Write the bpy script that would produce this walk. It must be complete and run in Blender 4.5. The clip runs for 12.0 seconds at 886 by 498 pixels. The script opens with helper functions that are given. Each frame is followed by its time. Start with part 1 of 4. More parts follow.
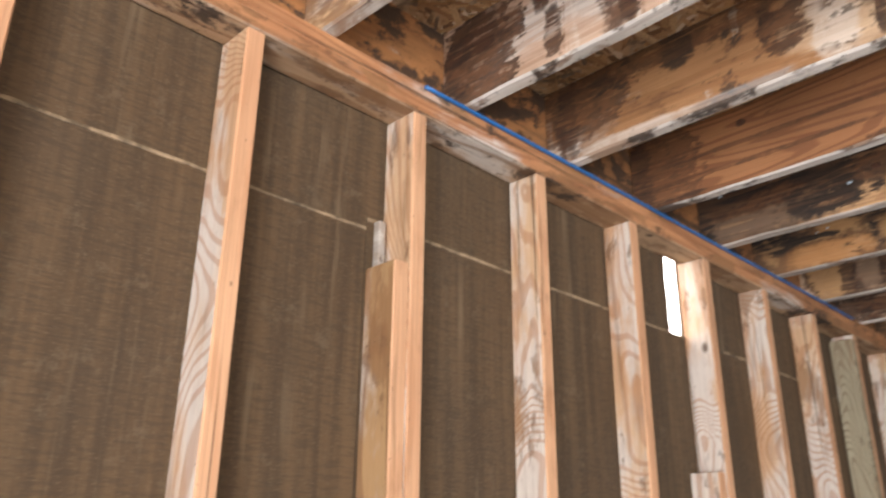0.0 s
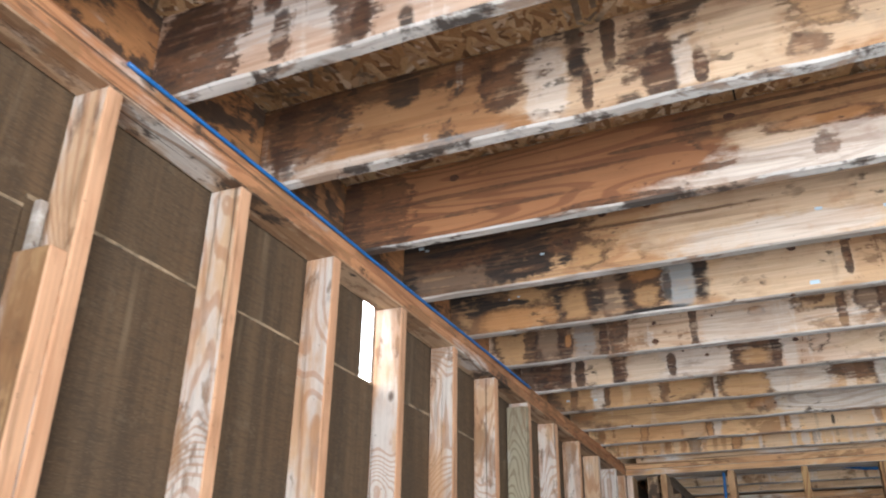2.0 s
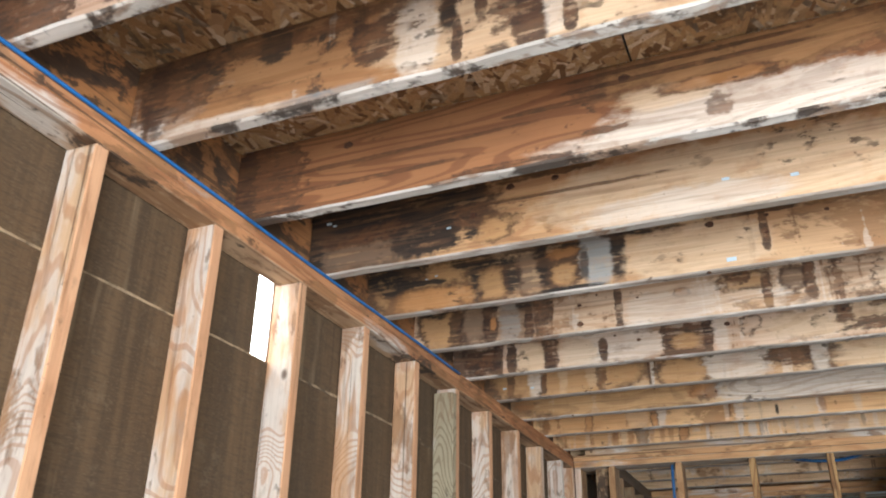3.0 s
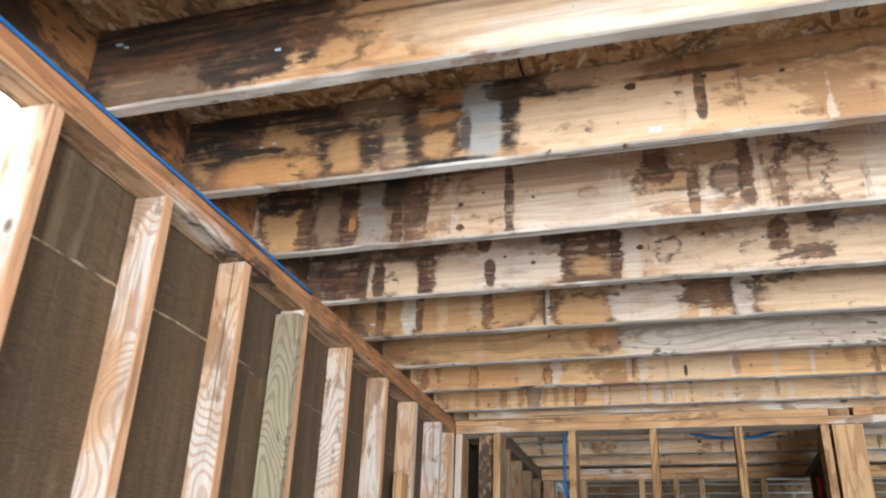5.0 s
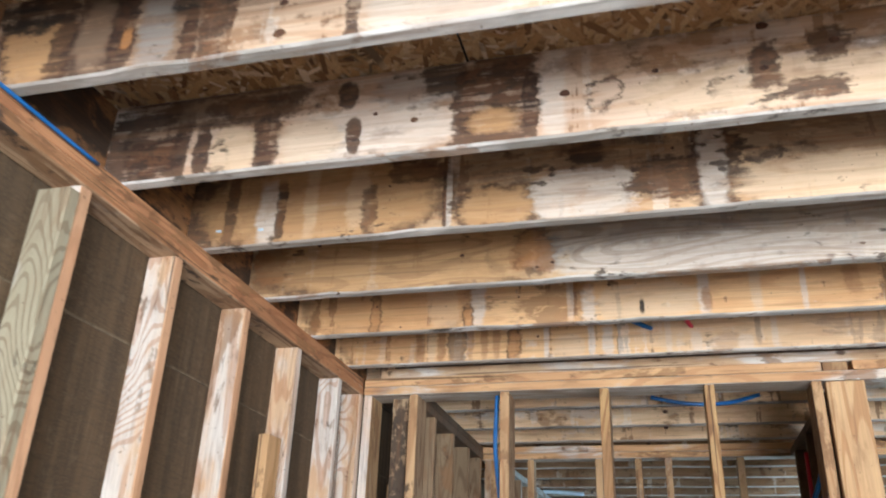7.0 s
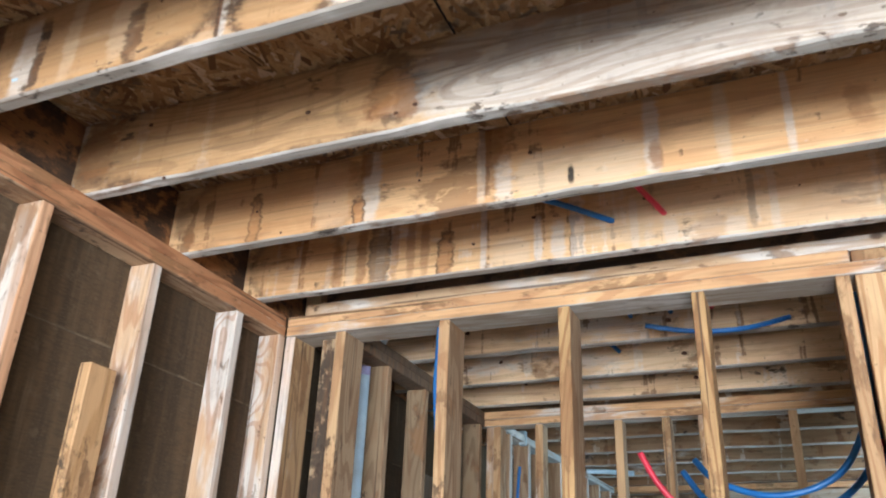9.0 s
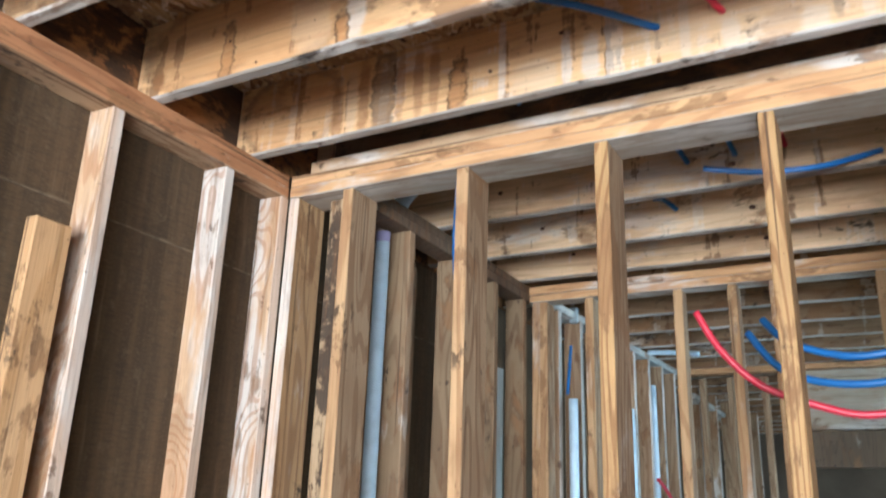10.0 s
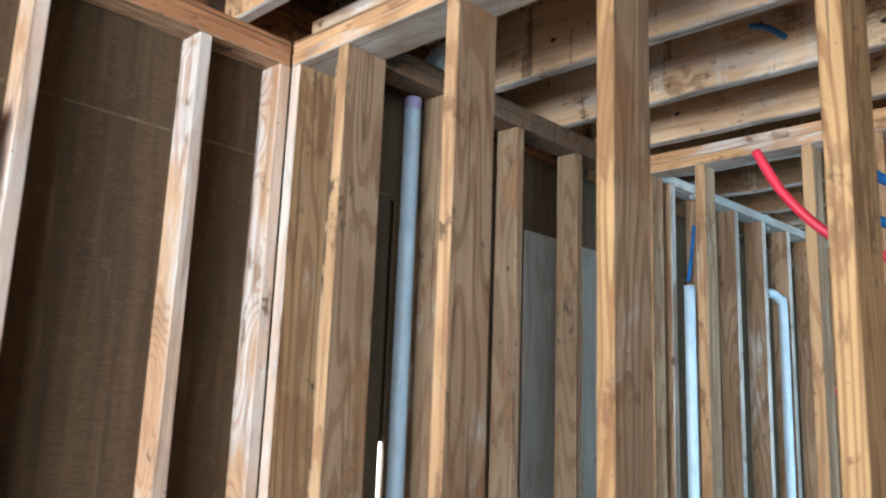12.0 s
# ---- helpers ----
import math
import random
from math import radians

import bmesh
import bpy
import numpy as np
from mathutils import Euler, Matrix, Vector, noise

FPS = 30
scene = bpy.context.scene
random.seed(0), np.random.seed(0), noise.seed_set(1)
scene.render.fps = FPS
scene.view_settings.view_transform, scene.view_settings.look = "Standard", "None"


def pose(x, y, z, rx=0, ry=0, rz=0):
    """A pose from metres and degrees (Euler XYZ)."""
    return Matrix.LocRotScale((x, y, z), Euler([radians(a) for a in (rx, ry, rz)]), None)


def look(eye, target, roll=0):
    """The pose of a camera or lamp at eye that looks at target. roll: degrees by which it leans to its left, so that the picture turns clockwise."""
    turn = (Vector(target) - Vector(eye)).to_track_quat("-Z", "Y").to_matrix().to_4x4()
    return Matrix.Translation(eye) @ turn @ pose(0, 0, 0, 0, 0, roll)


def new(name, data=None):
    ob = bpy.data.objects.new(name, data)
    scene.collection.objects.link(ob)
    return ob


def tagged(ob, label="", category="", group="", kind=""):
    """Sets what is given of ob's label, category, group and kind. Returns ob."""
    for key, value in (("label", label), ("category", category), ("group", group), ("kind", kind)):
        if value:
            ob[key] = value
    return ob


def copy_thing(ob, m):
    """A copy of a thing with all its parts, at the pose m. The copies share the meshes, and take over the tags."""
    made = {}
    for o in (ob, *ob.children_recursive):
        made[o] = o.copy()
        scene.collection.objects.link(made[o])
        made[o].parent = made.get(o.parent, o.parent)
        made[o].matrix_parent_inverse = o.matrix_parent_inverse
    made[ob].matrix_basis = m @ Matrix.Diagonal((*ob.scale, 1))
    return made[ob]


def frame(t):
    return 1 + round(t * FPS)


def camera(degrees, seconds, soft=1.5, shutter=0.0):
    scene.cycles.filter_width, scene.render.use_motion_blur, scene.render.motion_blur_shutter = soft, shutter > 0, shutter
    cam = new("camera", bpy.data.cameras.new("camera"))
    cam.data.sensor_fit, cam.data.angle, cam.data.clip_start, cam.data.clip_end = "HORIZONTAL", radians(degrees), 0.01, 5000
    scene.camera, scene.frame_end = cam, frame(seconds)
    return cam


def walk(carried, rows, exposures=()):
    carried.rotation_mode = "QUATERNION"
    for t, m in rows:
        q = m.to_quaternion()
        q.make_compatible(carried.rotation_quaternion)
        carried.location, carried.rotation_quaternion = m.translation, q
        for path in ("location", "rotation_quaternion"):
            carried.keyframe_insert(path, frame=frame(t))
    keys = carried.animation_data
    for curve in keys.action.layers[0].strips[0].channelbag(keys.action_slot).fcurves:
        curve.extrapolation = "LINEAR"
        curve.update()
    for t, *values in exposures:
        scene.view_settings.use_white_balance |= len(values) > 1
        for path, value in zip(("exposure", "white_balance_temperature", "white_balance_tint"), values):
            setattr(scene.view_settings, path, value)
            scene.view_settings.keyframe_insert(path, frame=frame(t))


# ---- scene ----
cam = camera(57.0, 12.0, 2.0, 0.35)
PATH = [
    (0, (-0.198, -1.203, 1.486), (1.11, 0.122, 2.214), 0.6),
    (0.5, (-0.222, -1.144, 1.49), (1.235, -0.066, 2.335), 0.5),
    (1, (-0.209, -1.132, 1.499), (1.348, -0.217, 2.359), 0.9),
    (1.5, (-0.193, -1.13, 1.482), (1.425, -0.33, 2.344), 0.9),
    (2, (-0.066, -1.171, 1.467), (1.581, -0.429, 2.326), 0.8),
    (2.5, (0.053, -1.273, 1.468), (1.706, -0.546, 2.327), 0.7),
    (3, (0.155, -1.359, 1.442), (1.813, -0.642, 2.302), 0.8),
    (3.2, (0.198, -1.361, 1.438), (1.872, -0.665, 2.283), 0.6),
    (4.8, (0.816, -1.262, 1.416), (2.546, -0.72, 2.26), 2.3),
    (5, (0.924, -1.275, 1.435), (2.659, -0.746, 2.279), 2.2),
    (5.5, (1.19, -1.22, 1.426), (2.931, -0.703, 2.264), 2.4),
    (6, (1.383, -1.133, 1.461), (3.126, -0.626, 2.3), 2.7),
    (6.5, (1.611, -1.227, 1.455), (3.358, -0.739, 2.297), 2.2),
    (7, (1.874, -1.346, 1.49), (3.622, -0.857, 2.328), 2.2),
    (7.2, (1.958, -1.374, 1.476), (3.7, -0.864, 2.314), 2.3),
    (9, (2.816, -1.749, 1.446), (4.47, -1.011, 2.294), 2.4),
    (9.5, (3.04, -1.682, 1.447), (4.683, -0.888, 2.265), 2.1),
    (10, (3.264, -1.711, 1.437), (4.929, -0.793, 2.059), 2.0),
    (10.5, (3.418, -1.802, 1.433), (5.046, -0.757, 1.94), 1.6),
    (11, (3.535, -1.896, 1.427), (5.045, -0.673, 1.9), 1.6),
    (11.5, (3.704, -1.85, 1.446), (5.147, -0.535, 1.881), 1.7),
    (12, (3.904, -1.921, 1.438), (5.322, -0.567, 1.833), 2.2),
]
walk(cam, [(t, look(eye, target, roll)) for t, eye, target, roll in PATH], [(0, -0.2, 6900, 16), (0.5, -0.3, 6050, 13), (1.5, -0.25, 6050, 12), (2.2, -0.02, 6300, 11), (3, 0.05, 6500, 10), (5.5, 0.58, 6250, 9), (7, 0.75, 6150, 9), (9.5, 1.14, 6000, 8), (11, 1.27, 5950, 8), (12, 1.2, 5950, 8)])

# ---- light ----
world = bpy.data.worlds.new("sky")
scene.world = world
world.use_nodes = True
wn = world.node_tree
sky = wn.nodes.new("ShaderNodeTexSky")
sky.sky_type, sky.sun_disc = "NISHITA", False
sky.sun_elevation, sky.sun_rotation = radians(40), radians(250)
wn.nodes["Background"].inputs["Strength"].default_value = 0.12
wn.links.new(sky.outputs[0], wn.nodes["Background"].inputs[0])

sun = new("sun", bpy.data.lights.new("sun", "SUN"))
sun.data.energy, sun.data.angle, sun.data.color = 2.5, radians(0.5), (1.0, 0.95, 0.88)
sun.matrix_world = look((0, 0, 0), (0.55, 0.45, -0.75))


def opening_light(name, place, target, w, h, power, color=(0.86, 0.93, 1.0)):
    lamp = new(name, bpy.data.lights.new(name, "AREA"))
    lamp.data.shape, lamp.data.size, lamp.data.size_y = "RECTANGLE", w, h
    lamp.data.energy, lamp.data.color = power, color
    lamp.matrix_world = look(place, target)
    return lamp


# ---- helpers for nodes and meshes ----
class Nodes:
    """A short way to write node trees."""

    def __init__(self, name):
        self.m = bpy.data.materials.new(name)
        self.m.use_nodes = True
        self.t = self.m.node_tree
        self.bsdf = self.t.nodes["Principled BSDF"]

    def put(self, socket, value):
        if isinstance(value, bpy.types.NodeSocket):
            self.t.links.new(value, socket)
        elif isinstance(value, tuple) and len(value) == 3 and len(socket.default_value) == 4:
            socket.default_value = (*value, 1)
        else:
            socket.default_value = value

    def node(self, kind, out=0, props=None, **ins):
        n = self.t.nodes.new(kind)
        props = props or {}
        if "operation" in props:
            n.operation = props["operation"]
        if "use_clamp" in props:
            n.use_clamp = props["use_clamp"]
        if "interpolation_type" in props:
            n.interpolation_type = props["interpolation_type"]
        for k, v in ins.items():
            self.put(n.inputs[int(k[1:])] if k[0] == "i" and k[1:].isdigit() else n.inputs[k], v)
        return n.outputs[out]

    def math(self, op, a, b=0.0, c=0.0, clamp=False):
        return self.node("ShaderNodeMath", 0, {"operation": op, "use_clamp": clamp}, i0=a, i1=b, i2=c)

    def vec(self, op, a, b):
        return self.node("ShaderNodeVectorMath", 0, {"operation": op}, i0=a, i1=b)

    def noise(self, v, scale, detail=3.0, rough=0.55, out=0, distort=0.0):
        return self.node("ShaderNodeTexNoise", out, None, Vector=v, Scale=scale, Detail=detail, Roughness=rough, Distortion=distort)

    def step(self, x, lo, hi, a=0.0, b=1.0):
        return self.node("ShaderNodeMapRange", 0, {"interpolation_type": "SMOOTHSTEP"}, i0=x, i1=lo, i2=hi, i3=a, i4=b)

    def mix(self, f, a, b, blend="MIX"):
        n = self.t.nodes.new("ShaderNodeMix")
        n.data_type, n.blend_type = "RGBA", blend
        self.put(n.inputs[0], f), self.put(n.inputs[6], a), self.put(n.inputs[7], b)
        return n.outputs[2]

    def coords(self, spread=7.0):
        """Object coordinates and the same shifted by a random step for each object."""
        obj = self.node("ShaderNodeTexCoord", 3)
        rnd = self.node("ShaderNodeObjectInfo", 5)
        shift = self.node("ShaderNodeCombineXYZ", 0, None, X=self.math("MULTIPLY", rnd, 37.0), Y=self.math("MULTIPLY", rnd, 53.0), Z=self.math("MULTIPLY", rnd, 71.0))
        return obj, self.vec("ADD", obj, shift), rnd

    def done(self, colour, rough=0.75, bump=None, strength=0.3, dist=0.004):
        self.put(self.bsdf.inputs["Base Color"], colour)
        self.put(self.bsdf.inputs["Roughness"], rough)
        if bump is not None:
            b = self.node("ShaderNodeBump", 0, None, Strength=strength, Distance=dist, Height=bump)
            self.put(self.bsdf.inputs["Normal"], b)
        return self.m


def wood(name, light, dark, axis="Z", stain=0.3, white=0.3, grain=0.6, mould=0.15, patches=(), rings=6.0, knots=0.5, drips=0.0, grime=1.0, arches=0.0):
    """Raw framing lumber: contour grain along one axis, knots, brown water stains, pale washed wood and black mould."""
    n = Nodes(name)
    obj, c, rnd = n.coords()

    def along_grain(v, k):
        return n.vec("MULTIPLY", v, {"X": (k, 1, 1), "Y": (1, k, 1), "Z": (1, 1, k)}[axis])

    warp = n.noise(along_grain(c, 0.11), 10.0, 1.0, 0.35)
    field = n.math("MULTIPLY", warp, rings * 13.0)
    if arches:
        # flat-sawn boards: nested arches up the middle of the face, running into straight lines at its edges
        at = n.node("ShaderNodeSeparateXYZ", 0, None, Vector=obj).node
        sway = n.math("MULTIPLY", n.math("SUBTRACT", n.noise(along_grain(c, 0.25), 9.0, 3.0), 0.5), 0.16)
        mid = n.math("ADD", n.math("SUBTRACT", at.outputs[1], 0.045), sway)
        lift = n.math("MULTIPLY", n.math("MULTIPLY", mid, mid), 110.0)
        turn = n.math("SIGN", n.math("SUBTRACT", rnd, 0.4))
        rise = n.math("ADD", n.math("MULTIPLY", at.outputs[2], turn), lift)
        far = n.step(n.noise(along_grain(c, 1.0), 1.3, 1.0), 0.42, 0.58)
        field = n.math("ADD", field, n.math("MULTIPLY", n.math("MULTIPLY", rise, 30.0 * arches), far))
    ring = n.math("SINE", field)
    fibre = n.noise(along_grain(c, 0.02), 190.0, 3.0)
    streak = n.noise(along_grain(c, 0.06), 34.0, 4.0, 0.6)
    ragged = n.noise(along_grain(c, 0.30), 30.0, 4.0, 0.65)
    late = n.math("MULTIPLY", n.step(n.math("ADD", ring, n.math("MULTIPLY", fibre, 0.5)), 0.45, 1.0), grain)
    colour = n.mix(n.step(n.noise(c, 2.2, 2.0), 0.3, 0.7, 0.0, 0.45), light, dark)
    # pale weathered wash, worn off the hard late wood
    w = n.noise(along_grain(c, 0.4), 4.2, 5.0, 0.6)
    w = n.math("ADD", w, n.math("MULTIPLY", n.math("SUBTRACT", ragged, 0.5), 0.25))
    wash = n.step(w, 0.66 - 0.3 * white, 0.78 - 0.26 * white, 0, 0.85)
    colour = n.mix(wash, colour, (0.68, 0.62, 0.55))
    colour = n.mix(late, colour, dark)
    # brown water stains, soft and streaked along the grain
    s = n.noise(along_grain(c, 0.6), 3.2, 6.0, 0.66, 0, 0.6)
    s = n.math("ADD", s, n.math("MULTIPLY", n.math("SUBTRACT", ragged, 0.5), 0.22))
    lo = 0.66 - 0.24 * stain
    colour = n.mix(n.step(s, lo, lo + 0.06, 0, 0.7), colour, (0.26, 0.125, 0.05))
    rim = n.math("MULTIPLY", n.step(s, lo - 0.01, lo + 0.02), n.step(s, lo + 0.02, lo + 0.07, 1, 0))
    colour = n.mix(n.math("MULTIPLY", rim, n.step(ragged, 0.45, 0.65, 0, 0.6)), colour, (0.09, 0.04, 0.018))
    m = n.noise(along_grain(c, 0.7), 5.5, 7.0, 0.7, 0, 0.3)
    lm = 0.69 - 0.22 * mould
    colour = n.mix(n.step(m, lm, lm + 0.07, 0, 0.92), colour, (0.030, 0.020, 0.014))
    if axis == "Y" and drips:
        run = n.noise(n.vec("MULTIPLY", c, (1, 1, 0.12)), 15.0, 4.0, 0.6)
        run = n.math("ADD", run, n.math("MULTIPLY", n.math("SUBTRACT", ragged, 0.5), 0.30))
        colour = n.mix(n.step(run, 0.64 - 0.08 * drips, 0.69 - 0.08 * drips, 0, 0.75), colour, (0.15, 0.068, 0.028))
        pale = n.noise(n.vec("MULTIPLY", c, (1, 1, 0.08)), 11.0, 4.0, 0.55)
        pale = n.math("ADD", pale, n.math("MULTIPLY", n.math("SUBTRACT", ragged, 0.5), 0.28))
        colour = n.mix(n.step(pale, 0.64 - 0.08 * drips, 0.68 - 0.08 * drips, 0, 0.4), colour, (0.78, 0.70, 0.60))
    # placed stains: (along, across, half length, half height, tint, strength, raggedness)
    sep = n.node("ShaderNodeSeparateXYZ", 0, None, Vector=obj).node
    length = sep.outputs[{"X": 0, "Y": 1, "Z": 2}[axis]]
    across = sep.outputs[2 if axis != "Z" else 1]
    if patches:
        half = (0.5, 0.5, 0.5)
        wide = n.node("ShaderNodeSeparateXYZ", 0, None, Vector=n.vec("SUBTRACT", n.noise(n.vec("MULTIPLY", obj, (1, 0.8, 1)), 10.0, 4.0, 0.72, 1), half)).node
        comb = n.node("ShaderNodeSeparateXYZ", 0, None, Vector=n.vec("SUBTRACT", n.noise(along_grain(obj, 0.14), 80.0, 3.0, 0.65, 1), half)).node
        ua = n.math("ADD", n.math("MULTIPLY", wide.outputs[0], 3.4), n.math("MULTIPLY", comb.outputs[0], 1.9))
        va = n.math("ADD", n.math("MULTIPLY", wide.outputs[1], 3.4), n.math("MULTIPLY", comb.outputs[1], 0.7))
        swell = n.math("MULTIPLY", n.math("SUBTRACT", n.noise(along_grain(c, 0.6), 26.0, 4.0, 0.7), 0.5), 1.5)
        lines = n.noise(along_grain(c, 0.05), 75.0, 3.0, 0.6)
        clouds = n.noise(c, 17.0, 4.0, 0.65)
        mottle = n.math("MULTIPLY", n.step(lines, 0.34, 0.54, 0.78, 1.0), n.step(clouds, 0.32, 0.48, 0.70, 1.0))
        blend = n.math("ADD", n.math("MULTIPLY", lines, 0.6), n.math("MULTIPLY", clouds, 0.4))
        dense = n.step(blend, 0.40, 0.47, 0.45, 1.0)
        soot = n.step(n.noise(along_grain(c, 0.5), 30.0, 5.0, 0.7), 0.46, 0.58, 0.0, 0.8)
        rims = n.step(clouds, 0.36, 0.52, 0.3, 1.0)
        for a0, b0, ra, rb, tint, strong, rag in patches:
            ka, kb = min(0.07, 0.8 * ra) * rag, min(0.04, 0.6 * rb) * rag
            u = n.math("DIVIDE", n.math("SUBTRACT", n.math("MULTIPLY_ADD", ua, ka, length), a0), ra)
            v = n.math("DIVIDE", n.math("SUBTRACT", n.math("MULTIPLY_ADD", va, kb, across), b0), rb * 1.08)
            d = n.math("POWER", n.math("ADD", n.math("POWER", n.math("ABSOLUTE", u), 3.0), n.math("POWER", n.math("ABSOLUTE", v), 3.0)), 0.333)
            d = n.math("MULTIPLY_ADD", swell, min(0.85, 0.036 / min(ra, rb)) * rag, d)
            soft = min(0.3, 0.006 / min(ra, rb) + 0.05)
            deep = tint in ("black", "brown", "umber", "taupe")
            full = 1 - (1 - strong) * 0.45 if deep else strong
            mask = n.math("MULTIPLY", n.step(d, 1.0 - soft, 1.0 + soft, 1, 0), full)
            if tint != "rim":
                fill = n.mix(soot, STAIN[tint], (0.018, 0.010, 0.007)) if tint in ("umber", "brown") else STAIN[tint]
                colour = n.mix(n.math("MULTIPLY", mask, dense if deep else mottle), colour, fill)
            if tint in ("rim", "umber", "tan", "taupe", "orange", "brown"):
                w = min(0.25, 0.013 / min(ra, rb))
                edge = n.math("MULTIPLY", n.step(d, 1.0 - 1.6 * w, 1.0), n.step(d, 1.0, 1.0 + w, 1, 0))
                colour = n.mix(n.math("MULTIPLY", edge, n.math("MULTIPLY", rims, 0.95 * strong)), colour, (0.032, 0.014, 0.008))
        colour = n.mix(n.math("MULTIPLY", late, 0.35), colour, dark)
    # clusters of mould specks
    cluster = n.step(n.noise(c, 4.0, 3.0, 0.6), 0.60 - 0.2 * mould, 0.72 - 0.2 * mould)
    dots = n.step(n.noise(along_grain(c, 0.45), 42.0, 3.0, 0.6), 0.56, 0.64, 0, 0.85)
    colour = n.mix(n.math("MULTIPLY", cluster, dots), colour, (0.035, 0.02, 0.012))
    # fine brown streaks, specks and knots
    colour = n.mix(n.step(streak, 0.56, 0.72, 0.0, 0.55 * grime), colour, (0.17, 0.08, 0.035))
    blotch = n.noise(along_grain(c, 0.3), 15.0, 5.0, 0.65)
    colour = n.mix(n.step(blotch, 0.50, 0.70, 0.0, 0.42 * grime), colour, (0.22, 0.10, 0.038))
    check = n.noise(along_grain(c, 0.012), 62.0, 2.0, 0.5)
    colour = n.mix(n.step(check, 0.66, 0.71, 0.0, 0.75 * grime * grime), colour, (0.055, 0.028, 0.014))
    vor = n.t.nodes.new("ShaderNodeTexVoronoi")
    n.put(vor.inputs["Vector"], along_grain(c, 0.6))
    n.put(vor.inputs["Scale"], 5.0)
    pick = n.step(n.node("ShaderNodeSeparateColor", 0, None, Color=vor.outputs["Color"]), 1 - 0.45 * knots, 1.01 - 0.45 * knots)
    knot = n.math("MULTIPLY", n.step(vor.outputs["Distance"], 0.03, 0.075, 1, 0), pick)
    colour = n.mix(n.math("MULTIPLY", knot, 0.85), colour, (0.07, 0.03, 0.014))
    speck = n.step(n.noise(c, 75.0, 2.0, 0.5), 0.70, 0.76, 0, 0.6)
    colour = n.mix(speck, colour, (0.10, 0.05, 0.025))
    colour = n.mix(n.step(fibre, 0.35, 0.75, 0.0, 0.22), colour, (0.16, 0.08, 0.035))
    height = n.math("ADD", n.math("ADD", n.math("MULTIPLY", fibre, 0.7), n.math("MULTIPLY", late, 0.5)), n.math("MULTIPLY", streak, 0.6))
    return n.done(colour, 0.78, height, 0.45, 0.004)


STAIN = {
    "black": (0.014, 0.011, 0.009), "brown": (0.060, 0.023, 0.010), "tan": (0.47, 0.255, 0.105), "grey": (0.33, 0.34, 0.33),
    "rust": (0.30, 0.125, 0.042), "white": (0.66, 0.56, 0.46), "orange": (0.44, 0.19, 0.06), "cream": (0.66, 0.47, 0.30), "umber": (0.115, 0.045, 0.017), "taupe": (0.205, 0.13, 0.08),
}


def box(bm, lo, hi, bevel=0.0):
    r = bmesh.ops.create_cube(bm, size=1)
    size = [b - a for a, b in zip(lo, hi)]
    mid = [(a + b) / 2 for a, b in zip(lo, hi)]
    bmesh.ops.scale(bm, vec=size, verts=r["verts"])
    bmesh.ops.translate(bm, vec=mid, verts=r["verts"])
    if bevel:
        edges = list({e for v in r["verts"] for e in v.link_edges})
        bmesh.ops.bevel(bm, geom=edges, offset=bevel, segments=1, affect="EDGES")


def part(name, bm, material, parent=None, label="", place=None):
    me = bpy.data.meshes.new(name)
    bm.to_mesh(me)
    bm.free()
    me.materials.append(material)
    ob = new(name, me)
    if parent:
        ob.parent = parent
    if place:
        ob.matrix_basis = place if isinstance(place, Matrix) else pose(*place)
    if label:
        ob["label"] = label
    return ob


def lumber(name, size, place, material, parent=None, label="", bevel=0.003, other=None, axis=1):
    """A sawn piece with eased edges: size in its own axes, place of its lowest corner; the faces across one axis may be
    of another cut and tone.
    """
    bm = bmesh.new()
    box(bm, (0, 0, 0), size, bevel)
    bm.normal_update()
    if other:
        for f in bm.faces:
            f.material_index = int(abs(f.normal[axis]) > 0.6)
    ob = part(name, bm, material, parent, label, place)
    if other:
        ob.data.materials.append(other)
    return ob


def tube(name, points, radius, material, parent=None, label=""):
    """A bent pipe along smooth points, as one mesh with round section."""
    pts = [Vector(p) for p in points]
    path = []
    for i in range(len(pts) - 1):
        p0, p1, p2, p3 = pts[max(i - 1, 0)], pts[i], pts[i + 1], pts[min(i + 2, len(pts) - 1)]
        for s in range(8):
            t = s / 8
            path.append(0.5 * (2 * p1 + (p2 - p0) * t + (2 * p0 - 5 * p1 + 4 * p2 - p3) * t * t + (3 * p1 - p0 - 3 * p2 + p3) * t ** 3))
    path.append(pts[-1])
    bm = bmesh.new()
    rings = []
    for i, p in enumerate(path):
        way = (path[min(i + 1, len(path) - 1)] - path[max(i - 1, 0)]).normalized()
        a = way.orthogonal().normalized() if i == 0 else (rings_a - way * rings_a.dot(way)).normalized()
        rings_a, b = a, way.cross(a)
        rings.append([bm.verts.new(p + radius * (math.cos(k * math.tau / 12) * a + math.sin(k * math.tau / 12) * b)) for k in range(12)])
    for r0, r1 in zip(rings, rings[1:]):
        for k in range(12):
            bm.faces.new((r0[k], r0[(k + 1) % 12], r1[(k + 1) % 12], r1[k])).smooth = True
    bm.faces.new(rings[0][::-1]), bm.faces.new(rings[-1])
    return part(name, bm, material, parent, label)


def empty(name, place=(0, 0, 0)):
    ob = new(name)
    ob.location = place
    return ob


